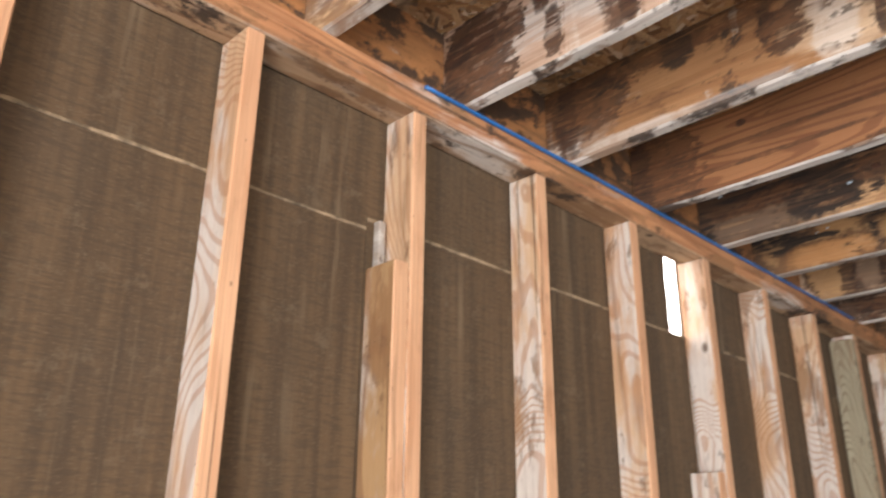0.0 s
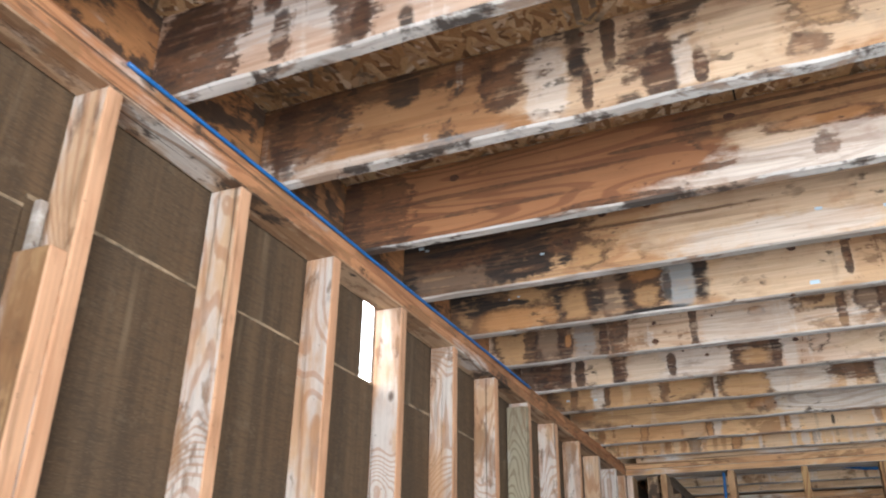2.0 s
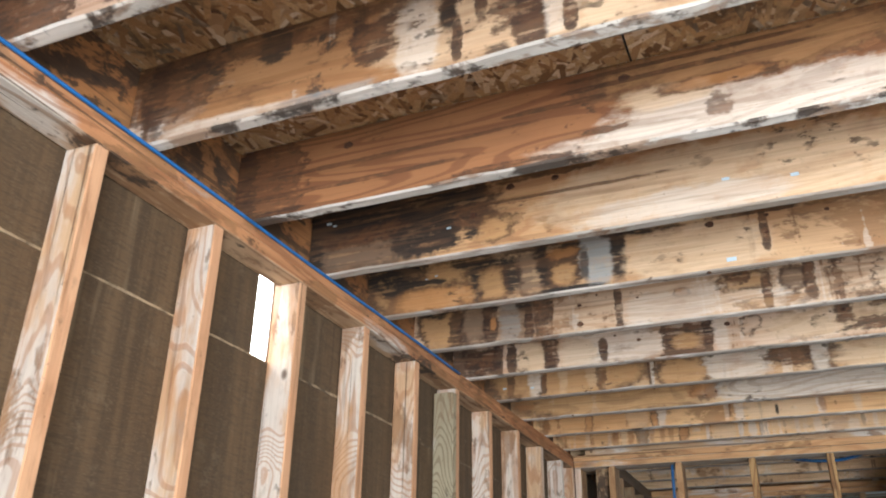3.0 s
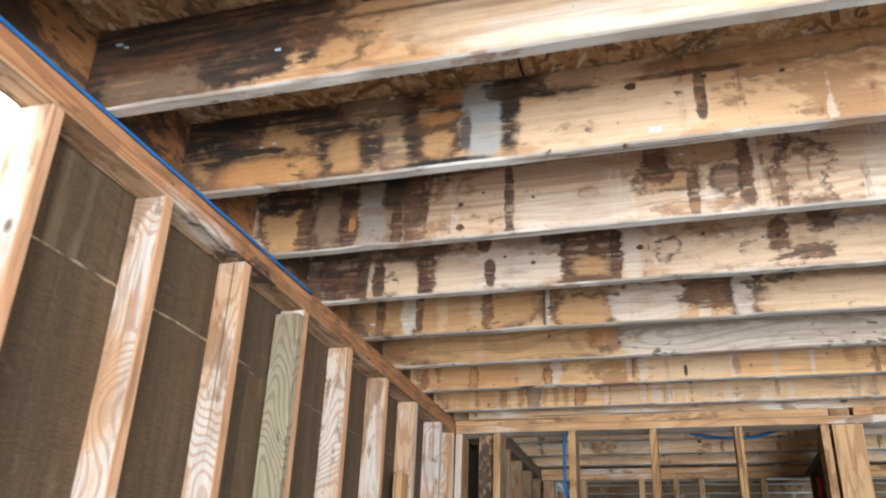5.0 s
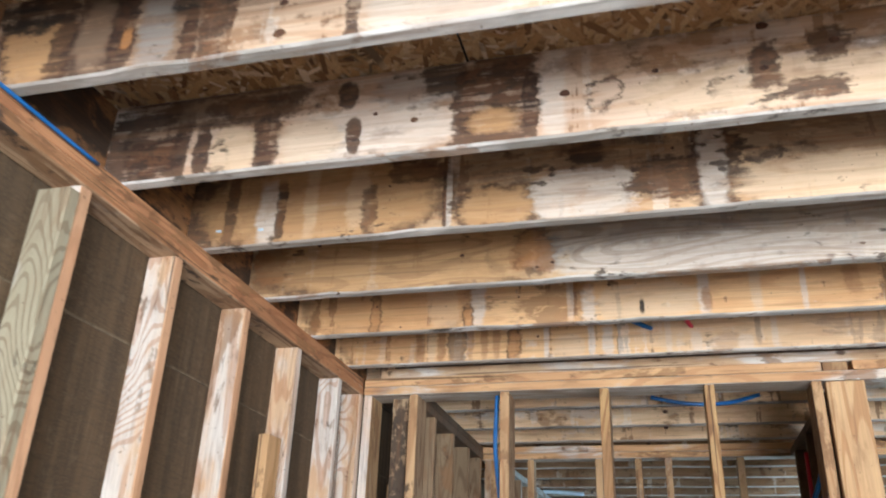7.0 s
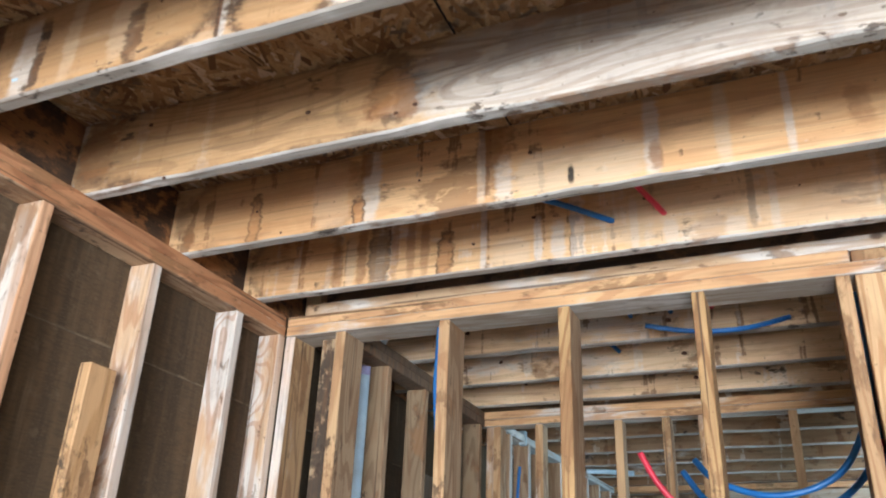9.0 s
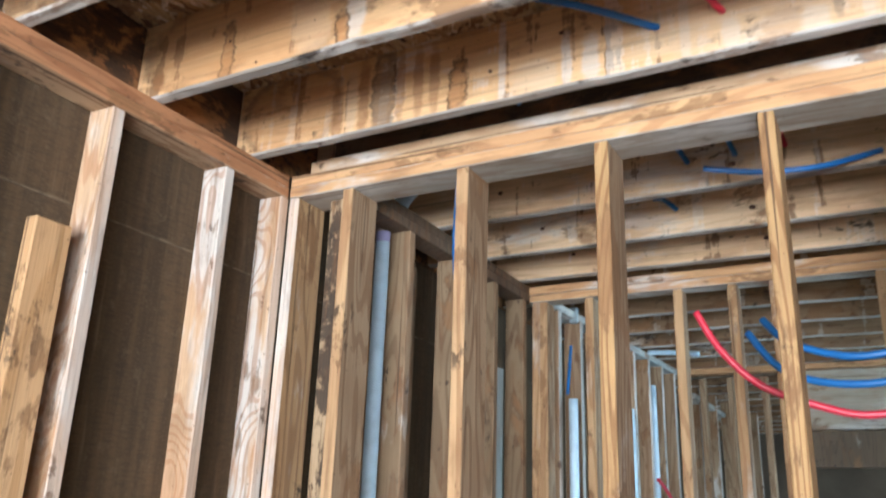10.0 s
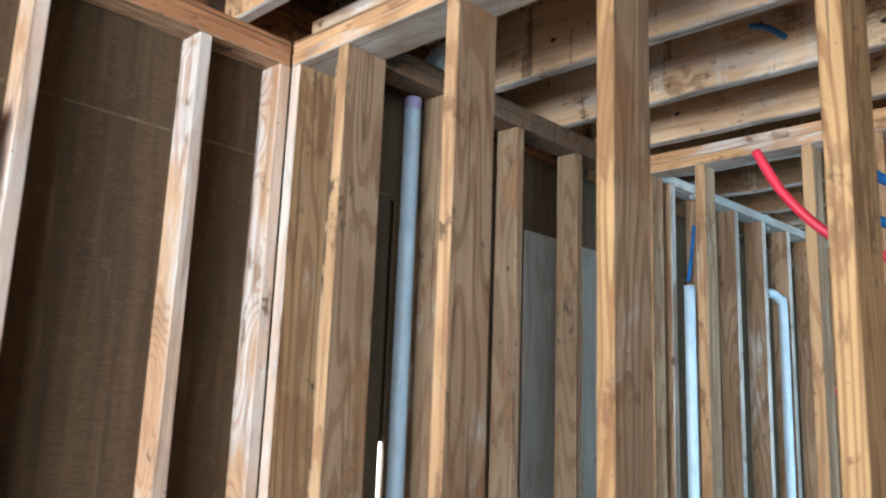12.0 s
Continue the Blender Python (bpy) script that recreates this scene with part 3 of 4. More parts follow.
# each joist: its face, its stains (along, up, half length, half height, tint, strength, raggedness), its knots (along, up, size)
STAINS = {
    "A": (0.97, [
        (-0.138, 0.119, 0.104, 0.119, "umber", 0.85, 1), (-0.105, 0.178, 0.07, 0.059, "brown", 0.7, 1), (-0.312, 0.173, 0.019, 0.03, "brown", 0.9, 0.6), (-0.34, 0.077, 0.02, 0.054, "brown", 0.85, 0.8),
        (-0.506, 0.131, 0.049, 0.107, "umber", 0.75, 0.7), (-0.477, 0.19, 0.021, 0.048, "black", 0.85, 0.6), (-0.528, 0.059, 0.022, 0.036, "brown", 0.8, 0.8), (-0.631, 0.161, 0.013, 0.077, "brown", 0.85, 0.7),
        (-0.625, 0.026, 0.014, 0.026, "black", 0.8, 0.5), (-0.714, 0.184, 0.014, 0.042, "black", 0.8, 0.5), (-0.814, 0.149, 0.036, 0.065, "brown", 0.7, 0.8), (-0.811, 0.149, 0.018, 0.03, "cream", 0.9, 0.5),
        (-0.958, 0.178, 0.063, 0.059, "umber", 0.6, 0.8), (-1.092, 0.143, 0.024, 0.095, "brown", 0.7, 0.8),
    ], [(-0.312, 0.18, 0.016), (-0.214, 0.175, 0.012)]),
    "B": (1.36, [
        (-0.12, 0.16, 0.14, 0.1, "umber", 0.5, 1.2),
        (-1.078, 0.119, 0.403, 0.119, "cream", 0.75, 0.6), (-0.387, 0.208, 0.343, 0.03, "umber", 0.5, 1), (-0.419, 0.193, 0.044, 0.045, "black", 0.8, 0.8), (-0.09, 0.125, 0.03, 0.101, "brown", 0.6, 1),
        (-0.672, 0.125, 0.052, 0.054, "umber", 0.8, 1), (-0.285, 0.014, 0.158, 0.014, "white", 0.8, 0.6), (-0.556, 0.012, 0.113, 0.012, "grey", 0.6, 0.6), (-0.769, 0.093, 0.045, 0.093, "white", 0.8, 0.5),
        (-0.84, 0.143, 0.02, 0.043, "black", 0.95, 0.5), (-0.838, 0.214, 0.022, 0.024, "black", 0.7, 0.7), (-0.914, 0.178, 0.014, 0.059, "brown", 0.85, 0.6), (-0.861, 0.069, 0.011, 0.05, "brown", 0.85, 0.7),
        (-1.002, 0.137, 0.057, 0.065, "umber", 0.55, 1), (-1.016, 0.071, 0.035, 0.059, "brown", 0.85, 0.6), (-0.95, 0.014, 0.024, 0.014, "black", 0.7, 0.6), (-1.066, 0.208, 0.056, 0.03, "black", 0.7, 1),
        (-1.065, 0.083, 0.021, 0.059, "white", 0.75, 0.5), (-1.096, 0.059, 0.012, 0.036, "brown", 0.9, 0.6), (-1.184, 0.083, 0.067, 0.083, "cream", 0.9, 0.5), (-1.329, 0.161, 0.063, 0.077, "tan", 0.7, 0.9),
        (-1.297, 0.048, 0.03, 0.024, "umber", 0.5, 1),
    ], [(-0.955, 0.115, 0.01), (-0.857, 0.213, 0.012)]),
    "C": (1.78, [
        (-0.1, 0.119, 0.12, 0.13, "umber", 0.4, 1.2),
        (-1.398, 0.184, 0.334, 0.054, "tan", 0.6, 0.9), (-1.312, 0.026, 0.384, 0.026, "white", 0.9, 0.7), (-1.392, 0.055, 0.312, 0.055, "white", 0.85, 0.7), (-1.213, 0.114, 0.093, 0.029, "cream", 0.85, 0.5),
        (-1.329, 0.13, 0.124, 0.018, "orange", 0.8, 0.6), (-1.324, 0.057, 0.022, 0.03, "umber", 0.4, 1.4), (-1.064, 0.06, 0.05, 0.008, "umber", 0.7, 1.2), (-0.838, 0.012, 0.144, 0.012, "umber", 0.8, 0.9),
        (-0.125, 0.012, 0.109, 0.012, "black", 0.7, 0.7), (-0.041, 0.119, 0.039, 0.119, "brown", 0.6, 1), (-1.239, 0.184, 0.271, 0.006, "umber", 0.6, 0.7), (-1.257, 0.214, 0.259, 0.005, "umber", 0.6, 0.7),
        (-0.961, 0.155, 0.142, 0.007, "umber", 0.5, 0.7), (-0.519, 0.125, 0.329, 0.006, "umber", 0.4, 0.8), (-0.408, 0.065, 0.286, 0.006, "umber", 0.4, 0.8),
    ], [(-0.37, 0.182, 0.022), (-1.121, 0.19, 0.024)]),
    "D": (2.178, [
        (-0.16, 0.119, 0.2, 0.13, "brown", 1, 0.6),
        (-1.303, 0.101, 0.513, 0.101, "cream", 0.9, 0.7), (-1.181, 0.042, 0.264, 0.042, "white", 0.8, 0.6), (-0.812, 0.224, 0.175, 0.014, "umber", 0.6, 1), (-0.317, 0.161, 0.339, 0.077, "umber", 0.9, 0.7),
        (-0.26, 0.178, 0.286, 0.059, "black", 1, 0.9), (-0.242, 0.057, 0.207, 0.05, "taupe", 0.4, 0.8), (-0.241, 0.119, 0.142, 0.029, "umber", 0.9, 0.9), (-0.498, 0.2, 0.127, 0.038, "black", 1, 0.6),
        (-0.431, 0.071, 0.126, 0.048, "black", 1, 1), (-0.65, 0.065, 0.066, 0.042, "tan", 0.8, 0.8), (-0.028, 0.119, 0.039, 0.119, "black", 1, 0.7), (-0.854, 0.148, 0.251, 0.005, "umber", 0.5, 0.8),
    ], [(-0.581, 0.12, 0.02), (-0.7, 0.194, 0.02), (-0.837, 0.196, 0.016)]),
    "E": (2.578, [
        (-0.08, 0.15, 0.12, 0.13, "brown", 0.9, 1),
        (-0.267, 0.119, 0.235, 0.119, "tan", 0.8, 0.5), (-0.128, 0.161, 0.103, 0.077, "black", 1, 1), (-0.26, 0.212, 0.235, 0.026, "black", 0.95, 0.9), (-0.268, 0.043, 0.16, 0.043, "orange", 0.75, 0.5),
        (-0.318, 0.133, 0.093, 0.038, "tan", 0.8, 0.8), (-0.228, 0.109, 0.086, 0.01, "black", 1, 0.7), (-0.418, 0.181, 0.096, 0.038, "black", 0.95, 0.7), (-0.501, 0.079, 0.092, 0.079, "black", 0.95, 0.5),
        (-0.496, 0.07, 0.055, 0.061, "tan", 0.95, 0.5), (-0.637, 0.113, 0.055, 0.113, "taupe", 0.9, 0.4), (-0.575, 0.205, 0.113, 0.033, "taupe", 0.8, 0.6), (-0.735, 0.119, 0.071, 0.119, "black", 0.96, 0.5),
        (-0.748, 0.065, 0.048, 0.042, "tan", 0.95, 0.5), (-0.748, 0.143, 0.048, 0.019, "orange", 0.85, 0.8), (-0.791, 0.203, 0.065, 0.023, "orange", 0.8, 0.7), (-0.784, 0.01, 0.118, 0.01, "black", 1, 0.5),
        (-0.86, 0.127, 0.059, 0.104, "grey", 0.95, 0.35), (-0.816, 0.089, 0.013, 0.054, "black", 0.6, 0.7), (-0.932, 0.131, 0.025, 0.107, "black", 0.98, 0.5), (-1.037, 0.183, 0.1, 0.017, "black", 1, 0.6),
        (-1.173, 0.081, 0.217, 0.081, "cream", 0.9, 0.4), (-1.149, 0.212, 0.161, 0.026, "cream", 0.7, 0.5), (-1.618, 0.208, 0.316, 0.03, "tan", 0.6, 0.7), (-1.378, 0.113, 0.012, 0.054, "umber", 0.85, 0.7),
        (-1.332, 0.178, 0.119, 0.007, "umber", 0.7, 0.8), (-0.945, 0.205, 0.074, 0.033, "black", 0.8, 0.9),
    ], [(-1.223, 0.159, 0.022), (-1.391, 0.161, 0.012), (-1.385, 0.103, 0.01), (-1.56, 0.148, 0.012), (-1.202, -0.003, 0.01)]),
    "F": (2.98, [
        (-0.293, 0.119, 0.243, 0.119, "taupe", 0.55, 0.6), (-0.139, 0.083, 0.084, 0.083, "tan", 0.9, 0.6), (-0.122, 0.193, 0.086, 0.045, "black", 0.85, 1), (-0.202, 0.083, 0.029, 0.083, "brown", 0.7, 1),
        (-0.271, 0.107, 0.047, 0.107, "taupe", 0.9, 0.5), (-0.458, 0.226, 0.374, 0.012, "umber", 0.6, 1), (-0.343, 0.129, 0.027, 0.109, "brown", 0.95, 0.6), (-0.355, 0.08, 0.014, 0.027, "orange", 0.95, 0.4),
        (-0.421, 0.101, 0.039, 0.101, "grey", 0.45, 0.5), (-0.487, 0.178, 0.036, 0.059, "black", 0.9, 0.6), (-0.499, 0.059, 0.016, 0.059, "brown", 0.9, 0.7), (-0.557, 0.161, 0.03, 0.077, "umber", 0.75, 1),
        (-0.55, 0.036, 0.023, 0.036, "umber", 0.6, 1), (-0.842, 0.119, 0.013, 0.119, "brown", 0.8, 0.9), (-1.075, 0.109, 0.029, 0.014, "orange", 0.8, 0.6), (-1.291, 0.117, 0.084, 0.031, "tan", 0.85, 0.6),
        (-1.26, 0.173, 0.039, 0.054, "umber", 0.8, 0.8), (-1.356, 0.065, 0.015, 0.065, "umber", 0.85, 0.7), (-1.444, 0.107, 0.041, 0.04, "taupe", 0.85, 0.6), (-1.495, 0.131, 0.02, 0.095, "umber", 0.8, 0.8),
        (-1.636, 0.101, 0.055, 0.09, "rim", 0.9, 1.3), (-1.369, 0.026, 0.103, 0.021, "tan", 0.5, 0.8), (-1.033, 0.065, 0.173, 0.054, "white", 0.6, 0.7),
        (-1.395, 0.202, 0.1, 0.036, "tan", 0.6, 0.8),
    ], [(-0.697, 0.035, 0.02), (-0.698, 0.109, 0.014), (-0.915, 0.109, 0.009), (-0.766, 0.141, 0.007)]),
    "G": (3.39, [
        (-0.122, 0.119, 0.103, 0.119, "brown", 0.8, 0.8), (-0.152, 0.071, 0.065, 0.048, "umber", 0.9, 1), (-0.231, 0.107, 0.02, 0.107, "brown", 0.85, 0.8), (-0.291, 0.065, 0.019, 0.065, "brown", 0.9, 0.7),
        (-0.36, 0.188, 0.181, 0.05, "taupe", 0.8, 0.8), (-0.402, 0.181, 0.094, 0.033, "umber", 0.6, 1), (-0.465, 0.074, 0.033, 0.074, "brown", 0.92, 0.6), (-0.373, 0.062, 0.057, 0.062, "cream", 0.9, 0.4),
        (-0.721, 0.068, 0.211, 0.063, "white", 0.7, 0.5), (-0.693, 0.063, 0.016, 0.044, "brown", 0.95, 0.5), (-0.674, 0.181, 0.022, 0.033, "umber", 0.8, 0.6), (-0.837, 0.173, 0.105, 0.042, "grey", 0.5, 0.6),
        (-0.907, 0.193, 0.055, 0.045, "black", 0.75, 0.7), (-1.035, 0.123, 0.098, 0.115, "umber", 0.9, 0.5), (-1.028, 0.062, 0.067, 0.038, "tan", 0.95, 0.5), (-1.021, 0.012, 0.08, 0.012, "brown", 0.9, 0.6),
        (-1.114, 0.089, 0.015, 0.077, "brown", 0.9, 0.6), (-1.163, 0.119, 0.028, 0.119, "white", 0.8, 0.4), (-1.274, 0.1, 0.03, 0.034, "rim", 0.95, 1.2), (-1.45, 0.07, 0.09, 0.05, "rim", 0.5, 1.3),
        (-1.592, 0.193, 0.4, 0.045, "tan", 0.4, 1), (-1.641, 0.077, 0.329, 0.054, "cream", 0.8, 0.5), (-1.611, 0.119, 0.028, 0.048, "umber", 0.8, 0.8), (-1.702, 0.052, 0.059, 0.024, "umber", 0.8, 0.9),
        (-1.732, 0.155, 0.044, 0.036, "brown", 0.6, 1), (-0.583, 0.065, 0.086, 0.054, "cream", 0.6, 0.5),
    ], [(-1.19, 0.112, 0.018), (-0.84, 0.089, 0.014), (-1.616, 0.224, 0.022), (-1.751, 0.164, 0.016), (-1.388, 0.142, 0.01), (-1.608, 0.114, 0.016), (-0.744, 0.118, 0.01)]),
    "H": (3.79, [
        (-0.06, 0.119, 0.07, 0.13, "umber", 0.7, 1),
        (-0.427, 0.119, 0.387, 0.119, "tan", 0.85, 0.4), (-0.273, 0.101, 0.033, 0.101, "white", 0.9, 0.5), (-0.314, 0.107, 0.015, 0.083, "umber", 0.8, 0.8), (-0.408, 0.131, 0.02, 0.107, "cream", 0.6, 0.6),
        (-0.555, 0.143, 0.032, 0.095, "cream", 0.55, 0.7), (-0.588, 0.077, 0.021, 0.065, "umber", 0.5, 1), (-0.153, 0.119, 0.018, 0.095, "umber", 0.5, 0.9), (-0.814, 0.119, 0.01, 0.119, "umber", 0.9, 0.5),
        (-0.822, 0.107, 0.008, 0.107, "white", 0.8, 0.3), (-1.147, 0.181, 0.319, 0.057, "taupe", 0.15, 1), (-0.956, 0.059, 0.125, 0.059, "tan", 0.85, 0.7), (-1.188, 0.069, 0.131, 0.069, "white", 0.85, 0.6),
        (-1.196, 0.194, 0.046, 0.032, "black", 0.7, 0.7), (-1.391, 0.095, 0.09, 0.052, "umber", 0.75, 1), (-1.529, 0.119, 0.065, 0.119, "brown", 0.8, 0.7), (-1.521, 0.119, 0.038, 0.119, "white", 0.85, 0.5),
        (-1.846, 0.178, 0.251, 0.059, "taupe", 0.1, 1), (-1.827, 0.059, 0.245, 0.059, "cream", 0.9, 0.4), (-0.727, 0.202, 0.067, 0.036, "umber", 0.5, 1),
    ], [(-1.424, 0.184, 0.008), (-0.267, 0.233, 0.006), (-0.646, 0.153, 0.006)]),
    "I": (4.19, [
        (-0.554, 0.119, 0.509, 0.119, "tan", 0.75, 0.5), (-0.093, 0.143, 0.055, 0.095, "rust", 0.8, 1), (-0.504, 0.178, 0.143, 0.059, "tan", 0.1, 1), (-0.695, 0.024, 0.193, 0.024, "tan", 0.1, 1),
        (-0.89, 0.149, 0.061, 0.089, "tan", 0.3, 0.7), (-1.001, 0.113, 0.062, 0.065, "orange", 0.7, 0.7), (-1.674, 0.119, 0.632, 0.119, "grey", 0.6, 0.5), (-1.671, 0.054, 0.62, 0.054, "white", 0.65, 0.6),
        (-1.031, 0.089, 0.03, 0.054, "rust", 0.6, 1), (-0.95, 0.083, 0.037, 0.036, "rust", 0.6, 1), (-1.715, 0.221, 0.441, 0.017, "rust", 0.7, 0.8),
    ], [(-0.763, 0.105, 0.012), (-0.263, 0.182, 0.012), (-0.346, 0.003, 0.008), (-1.052, 0.06, 0.01), (-1.003, 0.048, 0.009)]),
    "Y": (4.59, [
        (-0.385, 0.119, 0.328, 0.119, "orange", 0.4, 0.4), (-0.095, 0.048, 0.021, 0.024, "rust", 0.7, 1), (-0.728, 0.119, 0.025, 0.119, "white", 0.85, 0.5), (-0.707, 0.193, 0.018, 0.045, "rust", 0.85, 0.5),
        (-0.692, 0.042, 0.019, 0.042, "orange", 0.8, 0.8), (-1.102, 0.173, 0.045, 0.054, "orange", 0.5, 0.6), (-1.101, 0.178, 0.025, 0.048, "rust", 0.8, 0.6), (-1.126, 0.059, 0.023, 0.059, "white", 0.8, 0.6),
        (-1.321, 0.065, 0.172, 0.065, "cream", 0.75, 0.5), (-1.514, 0.119, 0.021, 0.119, "white", 0.8, 0.5), (-1.523, 0.065, 0.017, 0.042, "rust", 0.75, 0.7), (-1.68, 0.119, 0.018, 0.119, "cream", 0.8, 0.4),
        (-1.83, 0.119, 0.01, 0.119, "white", 0.7, 0.3), (-1.981, 0.101, 0.027, 0.054, "rust", 0.55, 0.7), (-1.306, 0.048, 0.008, 0.024, "black", 0.9, 0.3), (-0.601, 0.119, 0.057, 0.119, "cream", 0.35, 0.5),
        (-0.333, 0.071, 0.021, 0.071, "orange", 0.7, 0.8), (-1.062, 0.107, 0.012, 0.107, "white", 0.5, 0.4),
    ], [(-0.877, 0.112, 0.006), (-1.198, 0.137, 0.008), (-0.435, 0.02, 0.007), (-0.338, 0.106, 0.007)]),
    "Z": (4.985, [
        (-0.223, 0.119, 0.173, 0.119, "orange", 0.45, 0.4), (-0.395, 0.083, 0.018, 0.083, "rust", 0.7, 0.6), (-0.443, 0.095, 0.019, 0.095, "cream", 0.7, 0.4), (-0.485, 0.107, 0.019, 0.107, "rust", 0.75, 0.7),
        (-0.552, 0.119, 0.036, 0.119, "taupe", 0.5, 0.6), (-0.608, 0.107, 0.014, 0.107, "rust", 0.6, 0.6), (-0.668, 0.107, 0.015, 0.107, "rust", 0.6, 0.6), (-0.717, 0.107, 0.015, 0.107, "rust", 0.6, 0.6),
        (-0.789, 0.071, 0.025, 0.071, "orange", 0.8, 0.7), (-0.92, 0.119, 0.011, 0.119, "white", 0.85, 0.4), (-1.012, 0.048, 0.065, 0.048, "cream", 0.7, 0.4), (-1.099, 0.071, 0.013, 0.071, "white", 0.85, 0.4),
        (-1.161, 0.059, 0.022, 0.059, "white", 0.8, 0.5), (-1.391, 0.083, 0.012, 0.083, "white", 0.7, 0.5), (-1.494, 0.042, 0.02, 0.042, "white", 0.9, 0.5), (-1.613, 0.036, 0.039, 0.036, "rust", 0.7, 0.7),
        (-1.669, 0.03, 0.027, 0.03, "white", 0.85, 0.4), (-1.719, 0.131, 0.01, 0.107, "black", 0.8, 0.5), (-1.776, 0.107, 0.011, 0.107, "white", 0.8, 0.4), (-1.74, 0.107, 0.487, 0.107, "cream", 0.6, 0.4),
    ], [(-1.086, 0.155, 0.012), (-1.426, 0.161, 0.01), (-0.886, 0.094, 0.009), (-1.846, 0.128, 0.006)]),
}

# ---- structure ----
PITCH, PLATE, DECK = 0.4064, 2.39, 2.466
TOP = DECK + 0.24
X0, X1, Y0 = -2.6, 14.0, -4.4        # the hall: back, far end, open side
S, D = 0.038, 0.089                  # a two-by-four
PX = 5.168                           # the first partition

bm = bmesh.new()
box(bm, (X0 - 0.2, Y0 - 0.2, -0.15), (X1 + 0.2, 0.2, 0))
tagged(part("floor", bm, MAT["concrete"]), "bare grey concrete floor slab", "floor", kind="structure")
bm = bmesh.new()
box(bm, (-120, -120, -0.5), (120, 120, -0.2))
tagged(part("ground", bm, MAT["ground"]), "bare earth around the house", "ground", kind="structure")
# strand board deck: a plain sheet with pressed wood strands on its underside and dark panel joints
verts, faces, kinds = [], [], []


def slab(lo, hi, kind):
    base = len(verts)
    verts.extend((x, y, z) for z in (lo[2], hi[2]) for x, y in ((lo[0], lo[1]), (hi[0], lo[1]), (hi[0], hi[1]), (lo[0], hi[1])))
    for q in ((0, 3, 2, 1), (4, 5, 6, 7), (0, 1, 5, 4), (1, 2, 6, 5), (2, 3, 7, 6), (3, 0, 4, 7)):
        faces.append(tuple(base + k for k in q))
        kinds.append(kind)


slab((X0 - 0.1, Y0 - 0.1, TOP), (X1 + 0.1, 0.1, TOP + 0.018), 0)
strands = random.Random(5)
for _ in range(30000):
    x, y, a = strands.uniform(-0.6, 7.0), strands.uniform(-3.0, -0.02), strands.gauss(0.0, 0.75)
    ln, wd, z = strands.uniform(0.022, 0.062), strands.uniform(0.004, 0.011), TOP - strands.uniform(0.0008, 0.004)
    ca, sa, tip, skew = math.cos(a), math.sin(a), strands.uniform(-0.0015, 0.0015), strands.uniform(-0.012, 0.012)
    base = len(verts)
    for u, v in ((-ln, -wd), (ln + skew, -wd * 0.8), (ln, wd), (-ln + skew, wd * 0.9)):
        verts.append((x + u * ca - v * sa, y + u * sa + v * ca, z + tip * u / ln))
    faces.append((base + 3, base + 2, base + 1, base))
    kinds.append(1)
for y, a, b in ((-1.143, 0.97, 2.18), (-0.965, 2.20, 3.79), (-1.143, 3.81, 5.0)):
    slab((a, y - 0.0025, TOP - 0.0055), (b, y + 0.0025, TOP - 0.001), 2)
me = bpy.data.meshes.new("ceiling")
me.from_pydata(verts, [], faces)
for m in (MAT["strand"], MAT["strands"], MAT["joint"]):
    me.materials.append(m)
me.polygons.foreach_set("material_index", kinds)
tagged(new("ceiling", me), "water-stained strand board deck above the joists", "ceiling", kind="structure")

# outer wall with studs and fibreboard
wall = tagged(empty("wall_north"), "open stud wall sheathed with brown fibreboard", "wall", kind="structure")
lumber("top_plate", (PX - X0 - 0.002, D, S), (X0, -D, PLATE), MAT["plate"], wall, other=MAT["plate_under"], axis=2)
lumber("top_plate", (PX - X0 - 0.002, D - 0.003, S - 0.0015), (X0, -D + 0.002, PLATE + S + 0.0015), MAT["plate"], wall)
lumber("bottom_plate", (PX - X0 - 0.002, D, S), (X0, -D, 0), MAT["plate"], wall)


def stud(x, y, parent, side="stud", edge="stud_edge", top=PLATE, foot=S, depth=D, name="stud", label=""):
    """An upright whose broad sides face along x."""
    tilt = random.uniform(-0.06, 0.06)
    return lumber(name, (S, depth, top - foot - 0.001), (x, y, foot, 0, tilt, 0), MAT[side], parent, label, other=MAT[edge])


for k in range(-6, 13):
    stud(k * PITCH, -D, wall, edge="stud_bleached" if k > 10 else "stud_edge")
stud(5.128, -D, wall, edge="stud_bleached")
stud(0.774, -D + 0.002, wall, "stud_knotty", top=2.045, name="sister_stud", label="short knotty sister stud")
stud(3.212, -D - 0.003, wall, "stud_grey", "stud_grey", top=2.365, name="sister_stud", label="grey-green weathered sister stud")
lumber("sister_stud", (0.095, S, 2.007), (4.325, -D - 0.003, S), MAT["stud_yellow"], wall, "short knotty sister stud")
stud(1.990, -D + 0.004, wall, "stud", top=1.745, name="sister_stud", label="short pale sister stud")
bm = bmesh.new()
box(bm, (0.778, -0.03, 1.95), (0.796, -0.012, 2.142), 0.002)
part("shim", bm, MAT["joist_under"], wall, "pale split wooden shim")

SEAM = 2.156


